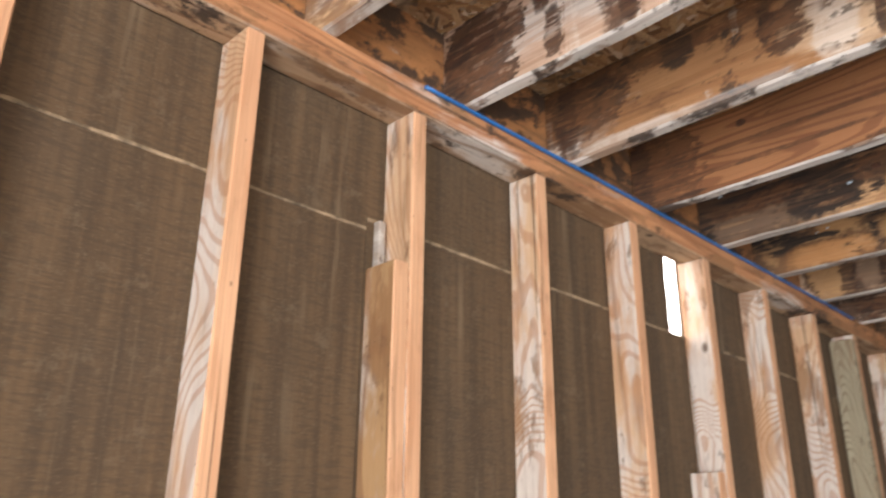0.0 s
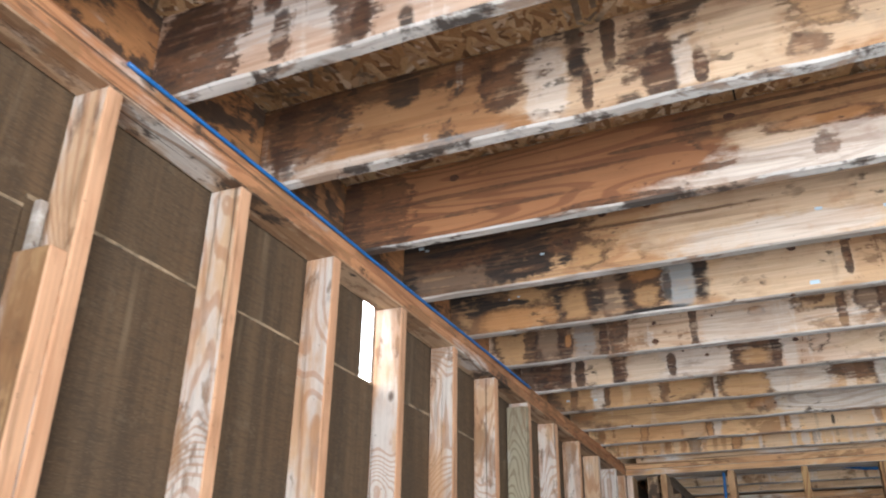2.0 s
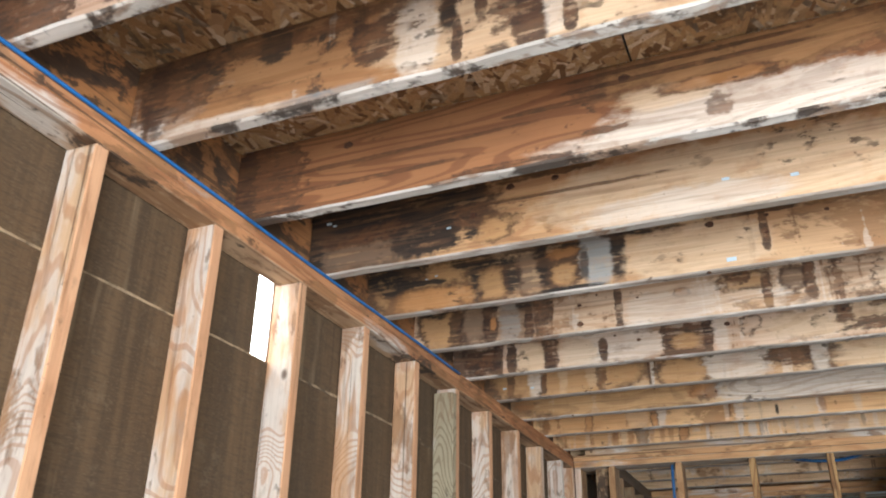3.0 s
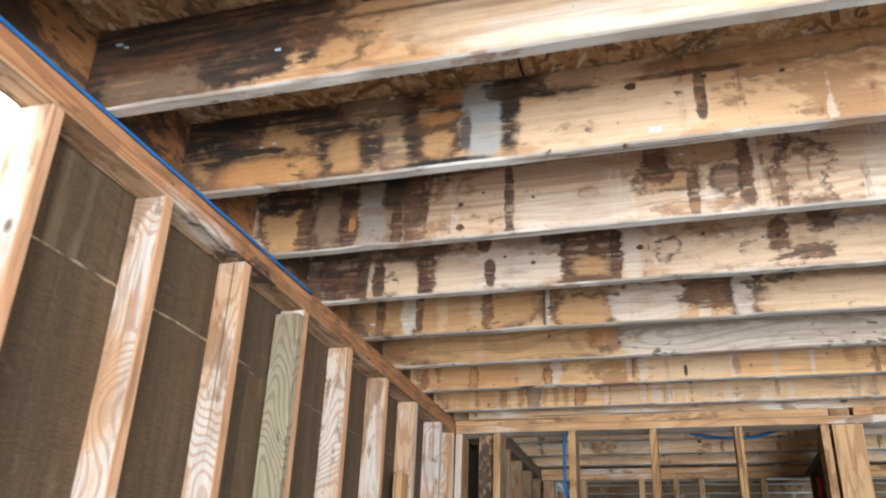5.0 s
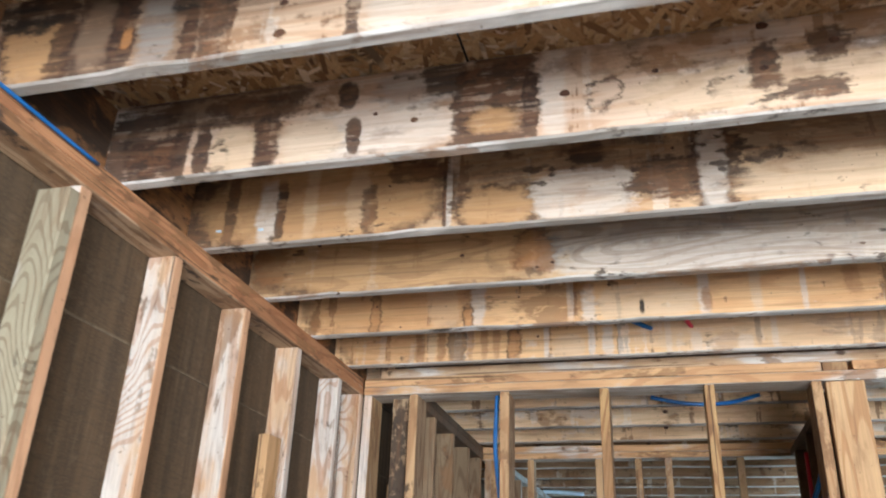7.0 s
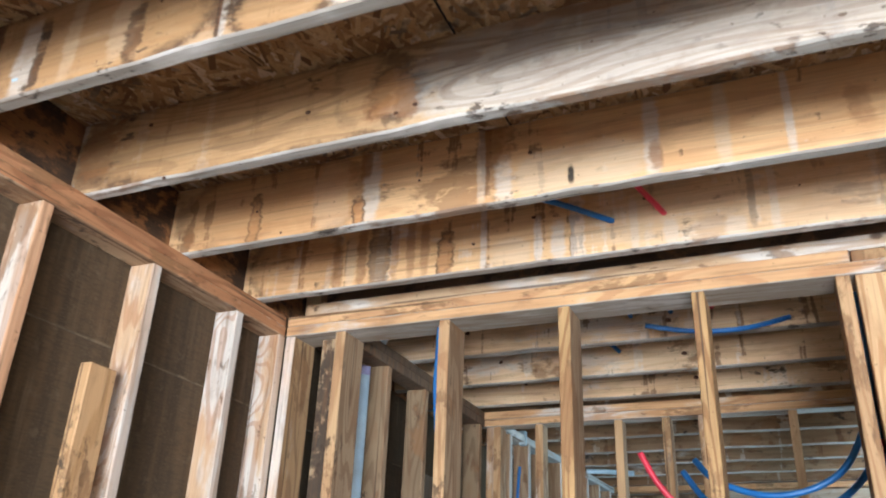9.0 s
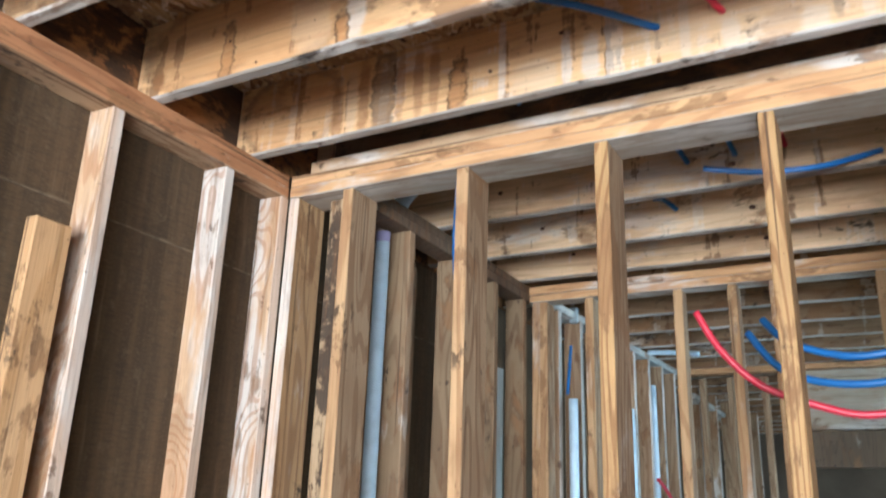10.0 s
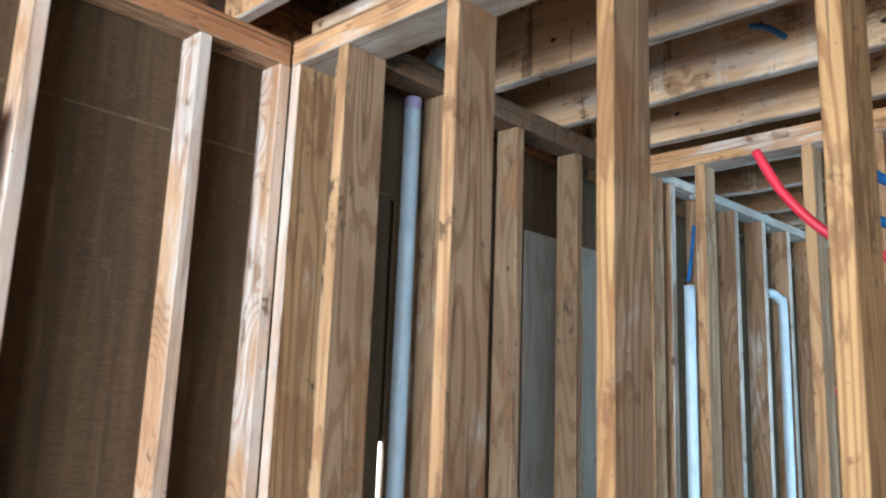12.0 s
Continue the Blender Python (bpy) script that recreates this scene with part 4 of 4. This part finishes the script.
def panel(name, lo, hi, material, torn):
    """A sheet with a slightly uneven outline along its top or bottom edge."""
    bm = bmesh.new()
    n = max(2, int((hi[0] - lo[0]) / 0.04))
    cols = []
    for i in range(n + 1):
        x = lo[0] + (hi[0] - lo[0]) * i / n
        top = hi[2] + (random.uniform(-1, 1) * torn if torn else 0)
        cols.append([bm.verts.new((x, y, z)) for y, z in ((lo[1], lo[2]), (lo[1], top), (hi[1], top), (hi[1], lo[2]))])
    for a, b in zip(cols, cols[1:]):
        for q in range(4):
            bm.faces.new((a[q], b[q], b[(q + 1) % 4], a[(q + 1) % 4]))
    bm.faces.new(cols[0]), bm.faces.new(cols[-1][::-1])
    bmesh.ops.recalc_face_normals(bm, faces=bm.faces)
    return part(name, bm, material, wall)


for a, b in ((X0, -0.6), (-0.597, 1.955), (2.05, 3.2), (3.203, 5.6), (5.603, 8.0), (8.003, 10.4), (10.403, X1)):
    panel("sheathing_panel", (a, 0.003, 2.12), (b, 0.012, DECK), MAT["fibre"], 0)
for a, b, seam in ((X0, 0.768, 2.135), (0.771, 3.1, SEAM), (3.103, 5.66, 2.140), (5.684, 8.0, 2.15), (8.003, 10.4, 2.15), (10.403, X1, 2.15)):
    panel("sheathing_panel", (a, 0.001, 0), (b, 0.013, seam - 0.004), MAT["fibre"], 0.0015)
    panel("panel_edge", (a, -0.0015, seam - 0.009), (b, 0.006, seam - 0.003), MAT["fibre_edge" if a < 3 else "fibre_edge_dull"], 0.002)
for a, b, lo, hi in ((X0, 1.955, 0, DECK), (1.955, 2.05, 0, SEAM - 0.004), (2.05, 5.655, 0, DECK), (5.655, 5.69, 1.345, DECK), (5.69, X1, 0, DECK)):
    bm = bmesh.new()
    box(bm, (a, 0.0135, lo), (b, 0.02, hi))
    part("outer_sheet", bm, MAT["fibre"], wall)
lumber("rim_joist", (X1 - X0, S, 0.238), (X0, -0.012, DECK), MAT["rim"], wall)

# floor joists
def joist(x, material, under="joist_under"):
    """A sawn joist with slightly uneven edges, from the rim to the far side."""
    bm = bmesh.new()
    e, n, rows = 0.005, 44, []
    for i in range(n + 1):
        y = Y0 + (-0.016 - Y0) * i / n
        low, bow = random.uniform(0, 0.0025), random.uniform(-0.0012, 0.0012)
        if random.random() < 0.12:
            low += 0.004
        rows.append([bm.verts.new((px + bow, y, pz)) for px, pz in (
            (0, e + low), (e, low), (S - e, low * 0.5), (S, e), (S, 0.234), (S - 0.004, 0.238), (0.004, 0.238), (0, 0.234))])
    for r0, r1 in zip(rows, rows[1:]):
        for k in range(8):
            bm.faces.new((r0[k], r1[k], r1[(k + 1) % 8], r0[(k + 1) % 8]))
    bm.faces.new(rows[0]), bm.faces.new(rows[-1][::-1])
    bmesh.ops.recalc_face_normals(bm, faces=bm.faces)
    bm.normal_update()
    for f in bm.faces:
        f.material_index = int(abs(f.normal[2]) > 0.6)
    ob = part("floor_joist", bm, material, place=(x, 0, DECK))
    ob.data.materials.append(MAT[under])
    return ob


def knot(beam, y, z, size):
    """A dark oval knot standing a hair proud of the face."""
    bm = bmesh.new()
    ring = lambda k, d: [bm.verts.new((d, y + size * k * (0.72 + 0.1 * math.sin(3 * a + y * 40)) * math.cos(a), z + size * k * 0.55 * math.sin(a))) for a in (i * math.tau / 14 for i in range(14))]
    outer, inner = ring(1, 0.001), ring(0.7, -0.0022)
    for i in range(14):
        bm.faces.new((outer[i], outer[(i + 1) % 14], inner[(i + 1) % 14], inner[i]))
    bm.faces.new(inner)
    bmesh.ops.recalc_face_normals(bm, faces=bm.faces)
    return part("knot", bm, MAT["knot"], beam, "dark brown wood knot")


CHIPS = {
    "D": [(-0.081, 0.185, 0.019), (-0.102, 0.174, 0.013), (-0.503, 0.092, 0.014), (-1.302, 0.09, 0.02), (-1.47, 0.068, 0.02)],
    "E": [(-0.287, 0.131, 0.011), (-0.615, 0.225, 0.012), (-1.272, 0.031, 0.029), (-0.25, 0.124, 0.009)],
    "H": [(-0.121, 0.058, 0.017), (-0.258, 0.051, 0.017)],
    "F": [(-1.334, 0.197, 0.012)],
}
# plain wood of each joist: light, dark, stain, wash, grain, mould, rings, drips
BASE = {
    "A": ((0.62, 0.44, 0.32), (0.38, 0.20, 0.11), 0.42, 0.4, 0.3, 0.4, 3, 0.3), "B": ((0.44, 0.225, 0.095), (0.26, 0.11, 0.04), 0.55, 0.1, 0.4, 0.5, 3, 0.3),
    "C": ((0.36, 0.155, 0.062), (0.17, 0.062, 0.024), 0.3, 0.0, 0.6, 0.3, 5, 0.0), "D": ((0.60, 0.35, 0.17), (0.38, 0.17, 0.07), 0.35, 0.1, 0.4, 0.35, 4, 0.0),
    "E": ((0.62, 0.40, 0.22), (0.40, 0.19, 0.08), 0.35, 0.2, 0.4, 0.35, 3, 0.1), "F": ((0.66, 0.48, 0.33), (0.42, 0.23, 0.12), 0.48, 0.4, 0.4, 0.35, 3, 0.4),
    "G": ((0.66, 0.49, 0.36), (0.42, 0.23, 0.12), 0.48, 0.4, 0.4, 0.35, 3, 0.4), "H": ((0.62, 0.41, 0.23), (0.40, 0.20, 0.085), 0.5, 0.2, 0.5, 0.4, 4, 0.4),
    "I": ((0.58, 0.37, 0.19), (0.30, 0.17, 0.08), 0.45, 0.1, 0.9, 0.35, 7, 0.2), "Y": ((0.76, 0.46, 0.225), (0.54, 0.26, 0.10), 0.25, 0.05, 0.3, 0.1, 3, 0.6),
    "Z": ((0.76, 0.47, 0.235), (0.54, 0.27, 0.11), 0.3, 0.05, 0.3, 0.15, 3, 0.8),
}
for key, (x, stains, dark_knots) in STAINS.items():
    light, dark, stain, wash, grain, mould, rings, drips = BASE[key]
    m = wood("joist_side_stained", light, dark, "Y", stain, wash, grain, mould, stains, rings=rings, drips=drips, knots=0.5, grime=0.6)
    beam = joist(x, m, "joist_under_white" if key in "ABC" else "joist_under")
    for y, z, size in dark_knots:
        knot(beam, y, z, size)
    for y, z, w in CHIPS.get(key, ()):
        bm = bmesh.new()
        box(bm, (-0.002, y - w / 2, z - w / 4), (0.003, y + w / 2, z + w / 5), 0.001)
        part("paper_scrap", bm, MAT["white_pipe"], beam, "torn white paper scrap")
    tagged(beam, {
        "A": "pine floor joist with dark streaks and a pale lower edge", "B": "brown stained pine joist with black and white blotches",
        "C": "orange pine joist with knots and a washed pale patch", "D": "pine joist blackened with mould at the wall",
        "E": "pine joist with black-rimmed grey water stains", "F": "pale pine joist crossed by dark water marks",
        "G": "whitish pine joist with ringed brown stains", "H": "orange pine joist with washed white patches",
        "I": "grey weathered joist with wavy grain", "Y": "clean yellow pine joist with white drips", "Z": "yellow pine joist with pipe holes and drips"}[key], "joist", "floor joists")
first = tagged(joist(0.57, MAT["joist"]), "stained pine floor joist below the deck", "joist", "floor joists")
for y, z, size in ((-0.55, 0.10, 0.016), (-1.02, 0.17, 0.012), (-1.36, 0.07, 0.018), (-1.85, 0.14, 0.014), (-2.3, 0.09, 0.016)):
    knot(first, y, z, size)
for x in (-1.84, -1.44, -1.04, -0.64, -0.24, 0.17):
    copy_thing(first, pose(x, 0, DECK))
for x in (5.385, 5.79, 6.205, 6.575):
    copy_thing(first, pose(x, 0, DECK))
# far bay joists, dimmed by their colour against the lamps there
dimmed_joist = tagged(joist(7.0, MAT["joist_dimmed"]), "dull brown floor joist in the far bay", "joist", "floor joists")
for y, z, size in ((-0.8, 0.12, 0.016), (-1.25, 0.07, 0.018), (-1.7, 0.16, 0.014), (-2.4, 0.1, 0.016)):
    knot(dimmed_joist, y, z, size)
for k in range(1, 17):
    copy_thing(dimmed_joist, pose(7.0 + 0.406 * k, 0, DECK))

# partition
part1 = tagged(empty("partition_1"), "open stud partition of raw pine", "partition", kind="structure")
DP = 0.14
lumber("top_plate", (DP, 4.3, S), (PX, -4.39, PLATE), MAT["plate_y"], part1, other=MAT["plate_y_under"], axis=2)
lumber("top_plate", (DP - 0.004, 2.41 - 0.55, S - 0.0015), (PX + 0.002, -1.95, PLATE + S + 0.0015), MAT["plate_y"], part1)
lumber("block", (DP - 0.004, 0.09, S - 0.0015), (PX + 0.012, -2.045, PLATE + S + 0.0015), MAT["stud_knotty"], part1)
lumber("top_plate", (DP - 0.004, 2.3, S - 0.0015), (PX + 0.002, -4.36, PLATE + S + 0.0015), MAT["plate_y"], part1)


lumber("top_plate", (DP - 0.012, 4.2, 0.042), (PX + 0.009, -4.36, DECK + 0.001), MAT["plate_y_pale"], part1, "weathered pale upper plate")
# added board: stands in for the dark shade in the gap above the plate
tagged(lumber("blocking_board", (S, 4.0, TOP - DECK - 0.048), (PX + 0.075, -4.2, DECK + 0.044), MAT["gap_shade"]), "black board added to darken the gap above the partition plate", "board")


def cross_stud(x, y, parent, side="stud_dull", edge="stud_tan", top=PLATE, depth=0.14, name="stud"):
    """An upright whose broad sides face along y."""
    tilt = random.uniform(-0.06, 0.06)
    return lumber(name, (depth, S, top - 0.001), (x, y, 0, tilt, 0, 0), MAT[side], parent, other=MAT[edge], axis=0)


cross_stud(PX, -0.129, part1, "stud_knotty", "stud_bleached")
lumber("stud", (S, D, PLATE - 0.001), (PX + 0.066, -0.295, 0), MAT["mould"], part1, "pine stud blackened with mould")
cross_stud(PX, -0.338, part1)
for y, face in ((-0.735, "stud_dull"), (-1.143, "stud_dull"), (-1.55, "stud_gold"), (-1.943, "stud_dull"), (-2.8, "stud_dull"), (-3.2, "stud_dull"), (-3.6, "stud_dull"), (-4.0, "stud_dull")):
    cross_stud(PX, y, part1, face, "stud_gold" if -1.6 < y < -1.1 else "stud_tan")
lumber("jamb_board", (S, 0.135, PLATE - 0.004), (PX - 0.003, -2.09, 0), MAT["board"], part1, "clean new jamb board")

# chase wall in front of the outer wall, second bay; woods darkened for shade
chase = tagged(empty("wall_chase"), "open stud wall in front of a pipe chase", "wall", kind="structure")
CX = PX + DP + 0.002
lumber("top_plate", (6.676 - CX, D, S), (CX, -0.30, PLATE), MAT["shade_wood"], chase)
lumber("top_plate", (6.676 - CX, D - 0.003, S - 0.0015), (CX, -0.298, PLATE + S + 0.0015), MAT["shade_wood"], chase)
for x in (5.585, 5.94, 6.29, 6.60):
    stud(x, -0.30, chase, "stud_shaded", "stud_dull", foot=0)
stud(5.79, -0.19, chase, "stud_shaded", "stud_shaded", foot=0, top=2.33)
bm = bmesh.new()
box(bm, (6.33, -0.045, 0), (6.95, -0.03, 2.14), 0.002)
part("grey_panel", bm, MAT["sheet"], chase, "grey weathered plywood sheet")
bm = bmesh.new()
box(bm, (5.73, -0.045, 0), (5.93, -0.03, 2.1), 0.002)
part("brown_panel", bm, MAT["stud_knotty"], chase, "brown plywood strip")

# second partition
part2 = tagged(empty("partition_2"), "second open stud partition", "partition", kind="structure")
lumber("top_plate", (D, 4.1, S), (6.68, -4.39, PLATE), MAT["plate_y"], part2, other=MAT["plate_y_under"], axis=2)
lumber("top_plate", (D - 0.003, 4.1, S - 0.0015), (6.682, -4.39, PLATE + S + 0.0015), MAT["plate_y"], part2)
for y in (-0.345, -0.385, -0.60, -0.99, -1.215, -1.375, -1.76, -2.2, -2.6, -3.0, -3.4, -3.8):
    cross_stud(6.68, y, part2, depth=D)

# side wall of the second bay, its shade put into a dark wood colour
side = tagged(empty("wall_side"), "dark stud wall carrying pipes", "wall", kind="structure")
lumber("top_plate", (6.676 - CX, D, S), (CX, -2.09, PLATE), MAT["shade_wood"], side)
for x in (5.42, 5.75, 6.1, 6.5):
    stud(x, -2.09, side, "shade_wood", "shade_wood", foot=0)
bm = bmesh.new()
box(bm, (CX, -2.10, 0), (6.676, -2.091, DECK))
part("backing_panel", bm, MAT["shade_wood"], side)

# wall of the third bay, daylight coloured into its pale plate, and the far header
third = tagged(empty("wall_third"), "open stud wall lit by cool daylight", "wall", kind="structure")
lumber("top_plate", (2.1, D, S), (6.776, -0.37, PLATE, 0, 0, -3.0), MAT["pale_daylit_plate"], third)
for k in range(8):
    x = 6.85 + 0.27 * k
    stud(x, -0.372 - 0.052 * (x - 6.776), third, "stud_dull", "daylit_edge", foot=0)
far = tagged(empty("partition_3"), "far header over a dark opening", "partition", kind="structure")
lumber("header_panel", (0.03, 3.2, 0.38), (9.0, -4.34, 2.03), MAT["plywood"], far, "pale plywood header")
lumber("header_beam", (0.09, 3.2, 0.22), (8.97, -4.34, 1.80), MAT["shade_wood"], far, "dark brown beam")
lumber("top_plate", (D, 4.3, S), (9.0, -4.34, PLATE + 0.03), MAT["plate_y"], far)
for y in (-0.62, -0.80, -1.02):
    cross_stud(9.0, y, far, "stud_dull", "stud_dull", depth=D)
far_wall_studs = tagged(empty("wall_far"), "far stud wall beside the window", "wall", kind="structure")
for k in range(5):
    stud(9.4 + 0.42 * k, -0.5 - 0.04 * k, far_wall_studs, "stud_dull", "daylit_edge", foot=0)
lumber("top_plate", (2.3, D, S), (9.1, -0.53, PLATE - 0.12), MAT["pale_daylit_plate"], far_wall_studs)

# closing walls
bm = bmesh.new()
box(bm, (X1, Y0, 0), (X1 + 0.12, 0.1, TOP))
tagged(part("wall_east", bm, MAT["far_wall"]), "plain board end wall", "wall", kind="structure")


def holed_wall(name, lo, hi, holes, axis):
    """A thick wall along x or y with rectangular openings (from, to, sill, head)."""
    bm = bmesh.new()
    edges = [lo[axis]] + [v for h in sorted(holes) for v in h[:2]] + [hi[axis]]
    for i in range(0, len(edges), 2):
        a, b = list(lo), list(hi)
        a[axis], b[axis] = edges[i], edges[i + 1]
        box(bm, a, b)
    for h in holes:
        for z0, z1 in ((lo[2], h[2]), (h[3], hi[2])):
            if z1 - z0 > 0.01:
                a, b = list(lo), list(hi)
                a[axis], b[axis], a[2], b[2] = h[0], h[1], z0, z1
                box(bm, a, b)
    return tagged(part(name, bm, MAT["far_wall"]), "board wall with open window holes", "wall", kind="structure")


holed_wall("wall_west", (X0 - 0.12, Y0, 0), (X0, 0, TOP), [(-4.3, -2.1, 0.0, 2.2)], 1)
holed_wall("wall_south", (X0 - 0.12, Y0 - 0.12, 0), (X1 + 0.12, Y0, TOP), [(-2.0, 0.8, 0.3, 2.2), (6.9, 8.9, 0.5, 2.2), (9.5, 12.5, 0.5, 2.2)], 0)
opening_light("opening_light_west", (X0 - 0.02, -3.2, 1.1), (3, -2.6, 1.9), 2.2, 2.1, 440)
opening_light("opening_light_south", (-0.6, Y0 - 0.02, 1.25), (0.6, 0, 1.8), 2.7, 1.8, 120)
opening_light("opening_light_south", (7.9, Y0 - 0.02, 1.2), (7.9, 0, 0.8), 1.9, 1.6, 68, (0.46, 0.77, 1.0))
opening_light("opening_light_south", (11, Y0 - 0.02, 1.35), (11, 0, 1.4), 2.9, 1.6, 8, (0.5, 0.80, 1.0))

bm = bmesh.new()
box(bm, (-150, 60, -0.2), (420, 60.1, 160))
tagged(part("backdrop", bm, MAT["glow"]), "bright hazy daylight behind the wall", "backdrop", kind="structure")

# ---- pipes and small things ----
def pipe(name, points, radius, material, label, category="pipe", group=""):
    return tagged(tube(name, points, radius, material), label, category, group)


B, R = MAT["blue"], MAT["red"]
pipe("blue_pipe", [(0.84, -D - 0.004, 2.457), (1.5, -D - 0.005, 2.459), (2.2, -D - 0.004, 2.458), (2.8, -D - 0.006, 2.459), (3.28, -D - 0.004, 2.458)], 0.0048, B, "thin blue pipe along the edge of the top plate")
pipe("blue_pipe", [(4.66, -0.80, 2.62), (4.75, -1.0, 2.615), (4.86, -1.17, 2.60), (4.99, -1.33, 2.57)], 0.009, B, "bent blue water pipe entering a joist hole")
pipe("red_pipe", [(4.66, -1.30, 2.66), (4.80, -1.39, 2.63), (4.99, -1.48, 2.57)], 0.009, R, "bent red water pipe entering a joist hole")
pipe("blue_pipe", [(5.235, -0.670, 2.388), (5.235, -0.667, 2.3), (5.235, -0.665, 2.155), (5.24, -0.687, 1.946), (5.31, -0.717, 1.7)], 0.009, B, "blue water pipe hanging beside a stud")
pipe("red_pipe", [(5.50, -1.275, 1.99), (5.51, -1.33, 1.885), (5.53, -1.42, 1.79), (5.55, -1.55, 1.735), (5.56, -1.68, 1.71), (5.58, -1.85, 1.76), (5.66, -1.95, 1.88), (5.765, -1.993, 2.05)], 0.010, R, "loose red water pipe hanging in a curve", group="loose water pipes")
pipe("blue_pipe", [(5.60, -1.39, 1.945), (5.58, -1.48, 1.83), (5.55, -1.64, 1.785), (5.55, -1.80, 1.815), (5.6, -1.94, 1.95), (5.64, -1.982, 2.2), (5.66, -1.98, 2.5)], 0.010, B, "loose blue water pipe hanging in a curve", group="loose water pipes")
pipe("blue_pipe", [(5.60, -1.43, 1.98), (5.58, -1.50, 1.905), (5.55, -1.65, 1.855), (5.55, -1.80, 1.885), (5.57, -1.90, 1.98), (5.59, -1.98, 2.2), (5.61, -1.98, 2.5)], 0.010, B, "loose blue water pipe hanging in a curve", group="loose water pipes")
pipe("blue_pipe", [(5.77, -1.994, 1.2), (5.77, -1.993, 1.7), (5.765, -1.99, 2.1), (5.77, -1.994, 2.44)], 0.010, B, "blue water pipe fixed to the dark wall")
pipe("red_pipe", [(6.12, -1.994, 1.2), (6.12, -1.993, 1.8), (6.115, -1.994, 2.3)], 0.010, R, "red water pipe fixed to the dark wall")
pipe("blue_pipe", [(5.62, -1.30, 2.462), (5.66, -1.45, 2.44), (5.70, -1.62, 2.445), (5.78, -1.78, 2.50)], 0.009, B, "blue water pipe sagging below the joists")
pipe("blue_pipe", [(5.700, -1.190, 2.598), (5.744, -1.205, 2.595), (5.787, -1.221, 2.568), (5.817, -1.221, 2.568)], 0.009, B, "blue water pipe entering a joist hole", group="pipe stubs")
pipe("blue_pipe", [(5.700, -1.349, 2.598), (5.744, -1.360, 2.596), (5.787, -1.371, 2.569), (5.817, -1.371, 2.569)], 0.009, B, "blue water pipe entering a joist hole", group="pipe stubs")
pipe("blue_pipe", [(6.100, -1.032, 2.581), (6.151, -1.060, 2.588), (6.202, -1.088, 2.570), (6.232, -1.088, 2.570)], 0.009, B, "blue water pipe entering a joist hole", group="pipe stubs")
pipe("red_pipe", [(5.700, -1.506, 2.595), (5.744, -1.513, 2.596), (5.787, -1.520, 2.572), (5.817, -1.520, 2.572)], 0.009, R, "red water pipe entering a joist hole", group="pipe stubs")
pipe("blue_pipe", [(5.085, -0.92, 2.505), (5.075, -0.97, 2.53), (5.055, -1.04, 2.55), (5.024, -1.10, 2.58)], 0.008, B, "blue water pipe behind the last joist")
pipe("red_pipe", [(8.20, -0.475, 1.68), (8.40, -0.475, 1.62), (8.60, -0.475, 1.53), (8.77, -0.475, 1.38)], 0.010, R, "red water pipe along the third bay studs")
drain = pipe("drain_pipe", [(5.525, -0.225, 0), (5.525, -0.225, 1.2), (5.525, -0.225, 2.36)], 0.025, MAT["white_pipe"], "upright pale blue-white plastic drain pipe")
tube("primer_band", [(5.525, -0.225, 2.335), (5.525, -0.225, 2.372)], 0.0256, MAT["primer"], drain, "purple primer smear")
pipe("pipe_stub", [(5.54, -0.25, 2.435), (5.575, -0.25, 2.485), (5.62, -0.25, 2.54), (5.70, -0.25, 2.62)], 0.032, MAT["white_pipe"], "short angled white pipe stub")
pipe("vent_pipe", [(6.883, -0.43, 0), (6.883, -0.43, 1.2), (6.883, -0.43, 1.97)], 0.021, MAT["white_pipe"], "upright white plastic vent pipe", group="vent pipes")
pipe("vent_pipe", [(7.838, -0.43, 0), (7.838, -0.43, 1.2), (7.838, -0.43, 1.96), (7.828, -0.42, 2.03), (7.788, -0.40, 2.06), (7.758, -0.385, 2.055)], 0.021, MAT["white_pipe"], "white plastic vent pipe with an elbow at its top", group="vent pipes")
pipe("vent_pipe", [(8.339, -0.43, 0), (8.339, -0.43, 1.2), (8.339, -0.43, 2.25)], 0.021, MAT["white_pipe"], "upright white plastic vent pipe", group="vent pipes")
pipe("blue_pipe", [(7.117, -0.34, 2.27), (7.10, -0.335, 2.15), (7.054, -0.34, 2.02)], 0.008, B, "blue water pipe in the third bay wall")
pipe("white_pipe", [(8.30, -0.42, 2.45), (8.34, -0.55, 2.45), (8.38, -0.72, 2.44)], 0.016, MAT["white_pipe"], "short level white plastic pipe")
for x in (7.05, 7.78):
    bm = bmesh.new()
    box(bm, (x, -0.395, 2.372), (x + 0.03, -0.355, 2.45), 0.004)
    tagged(part("pipe_clamp", bm, MAT["steel"]), "small grey steel pipe clamp on the plate", "clamp", "pipe clamps")
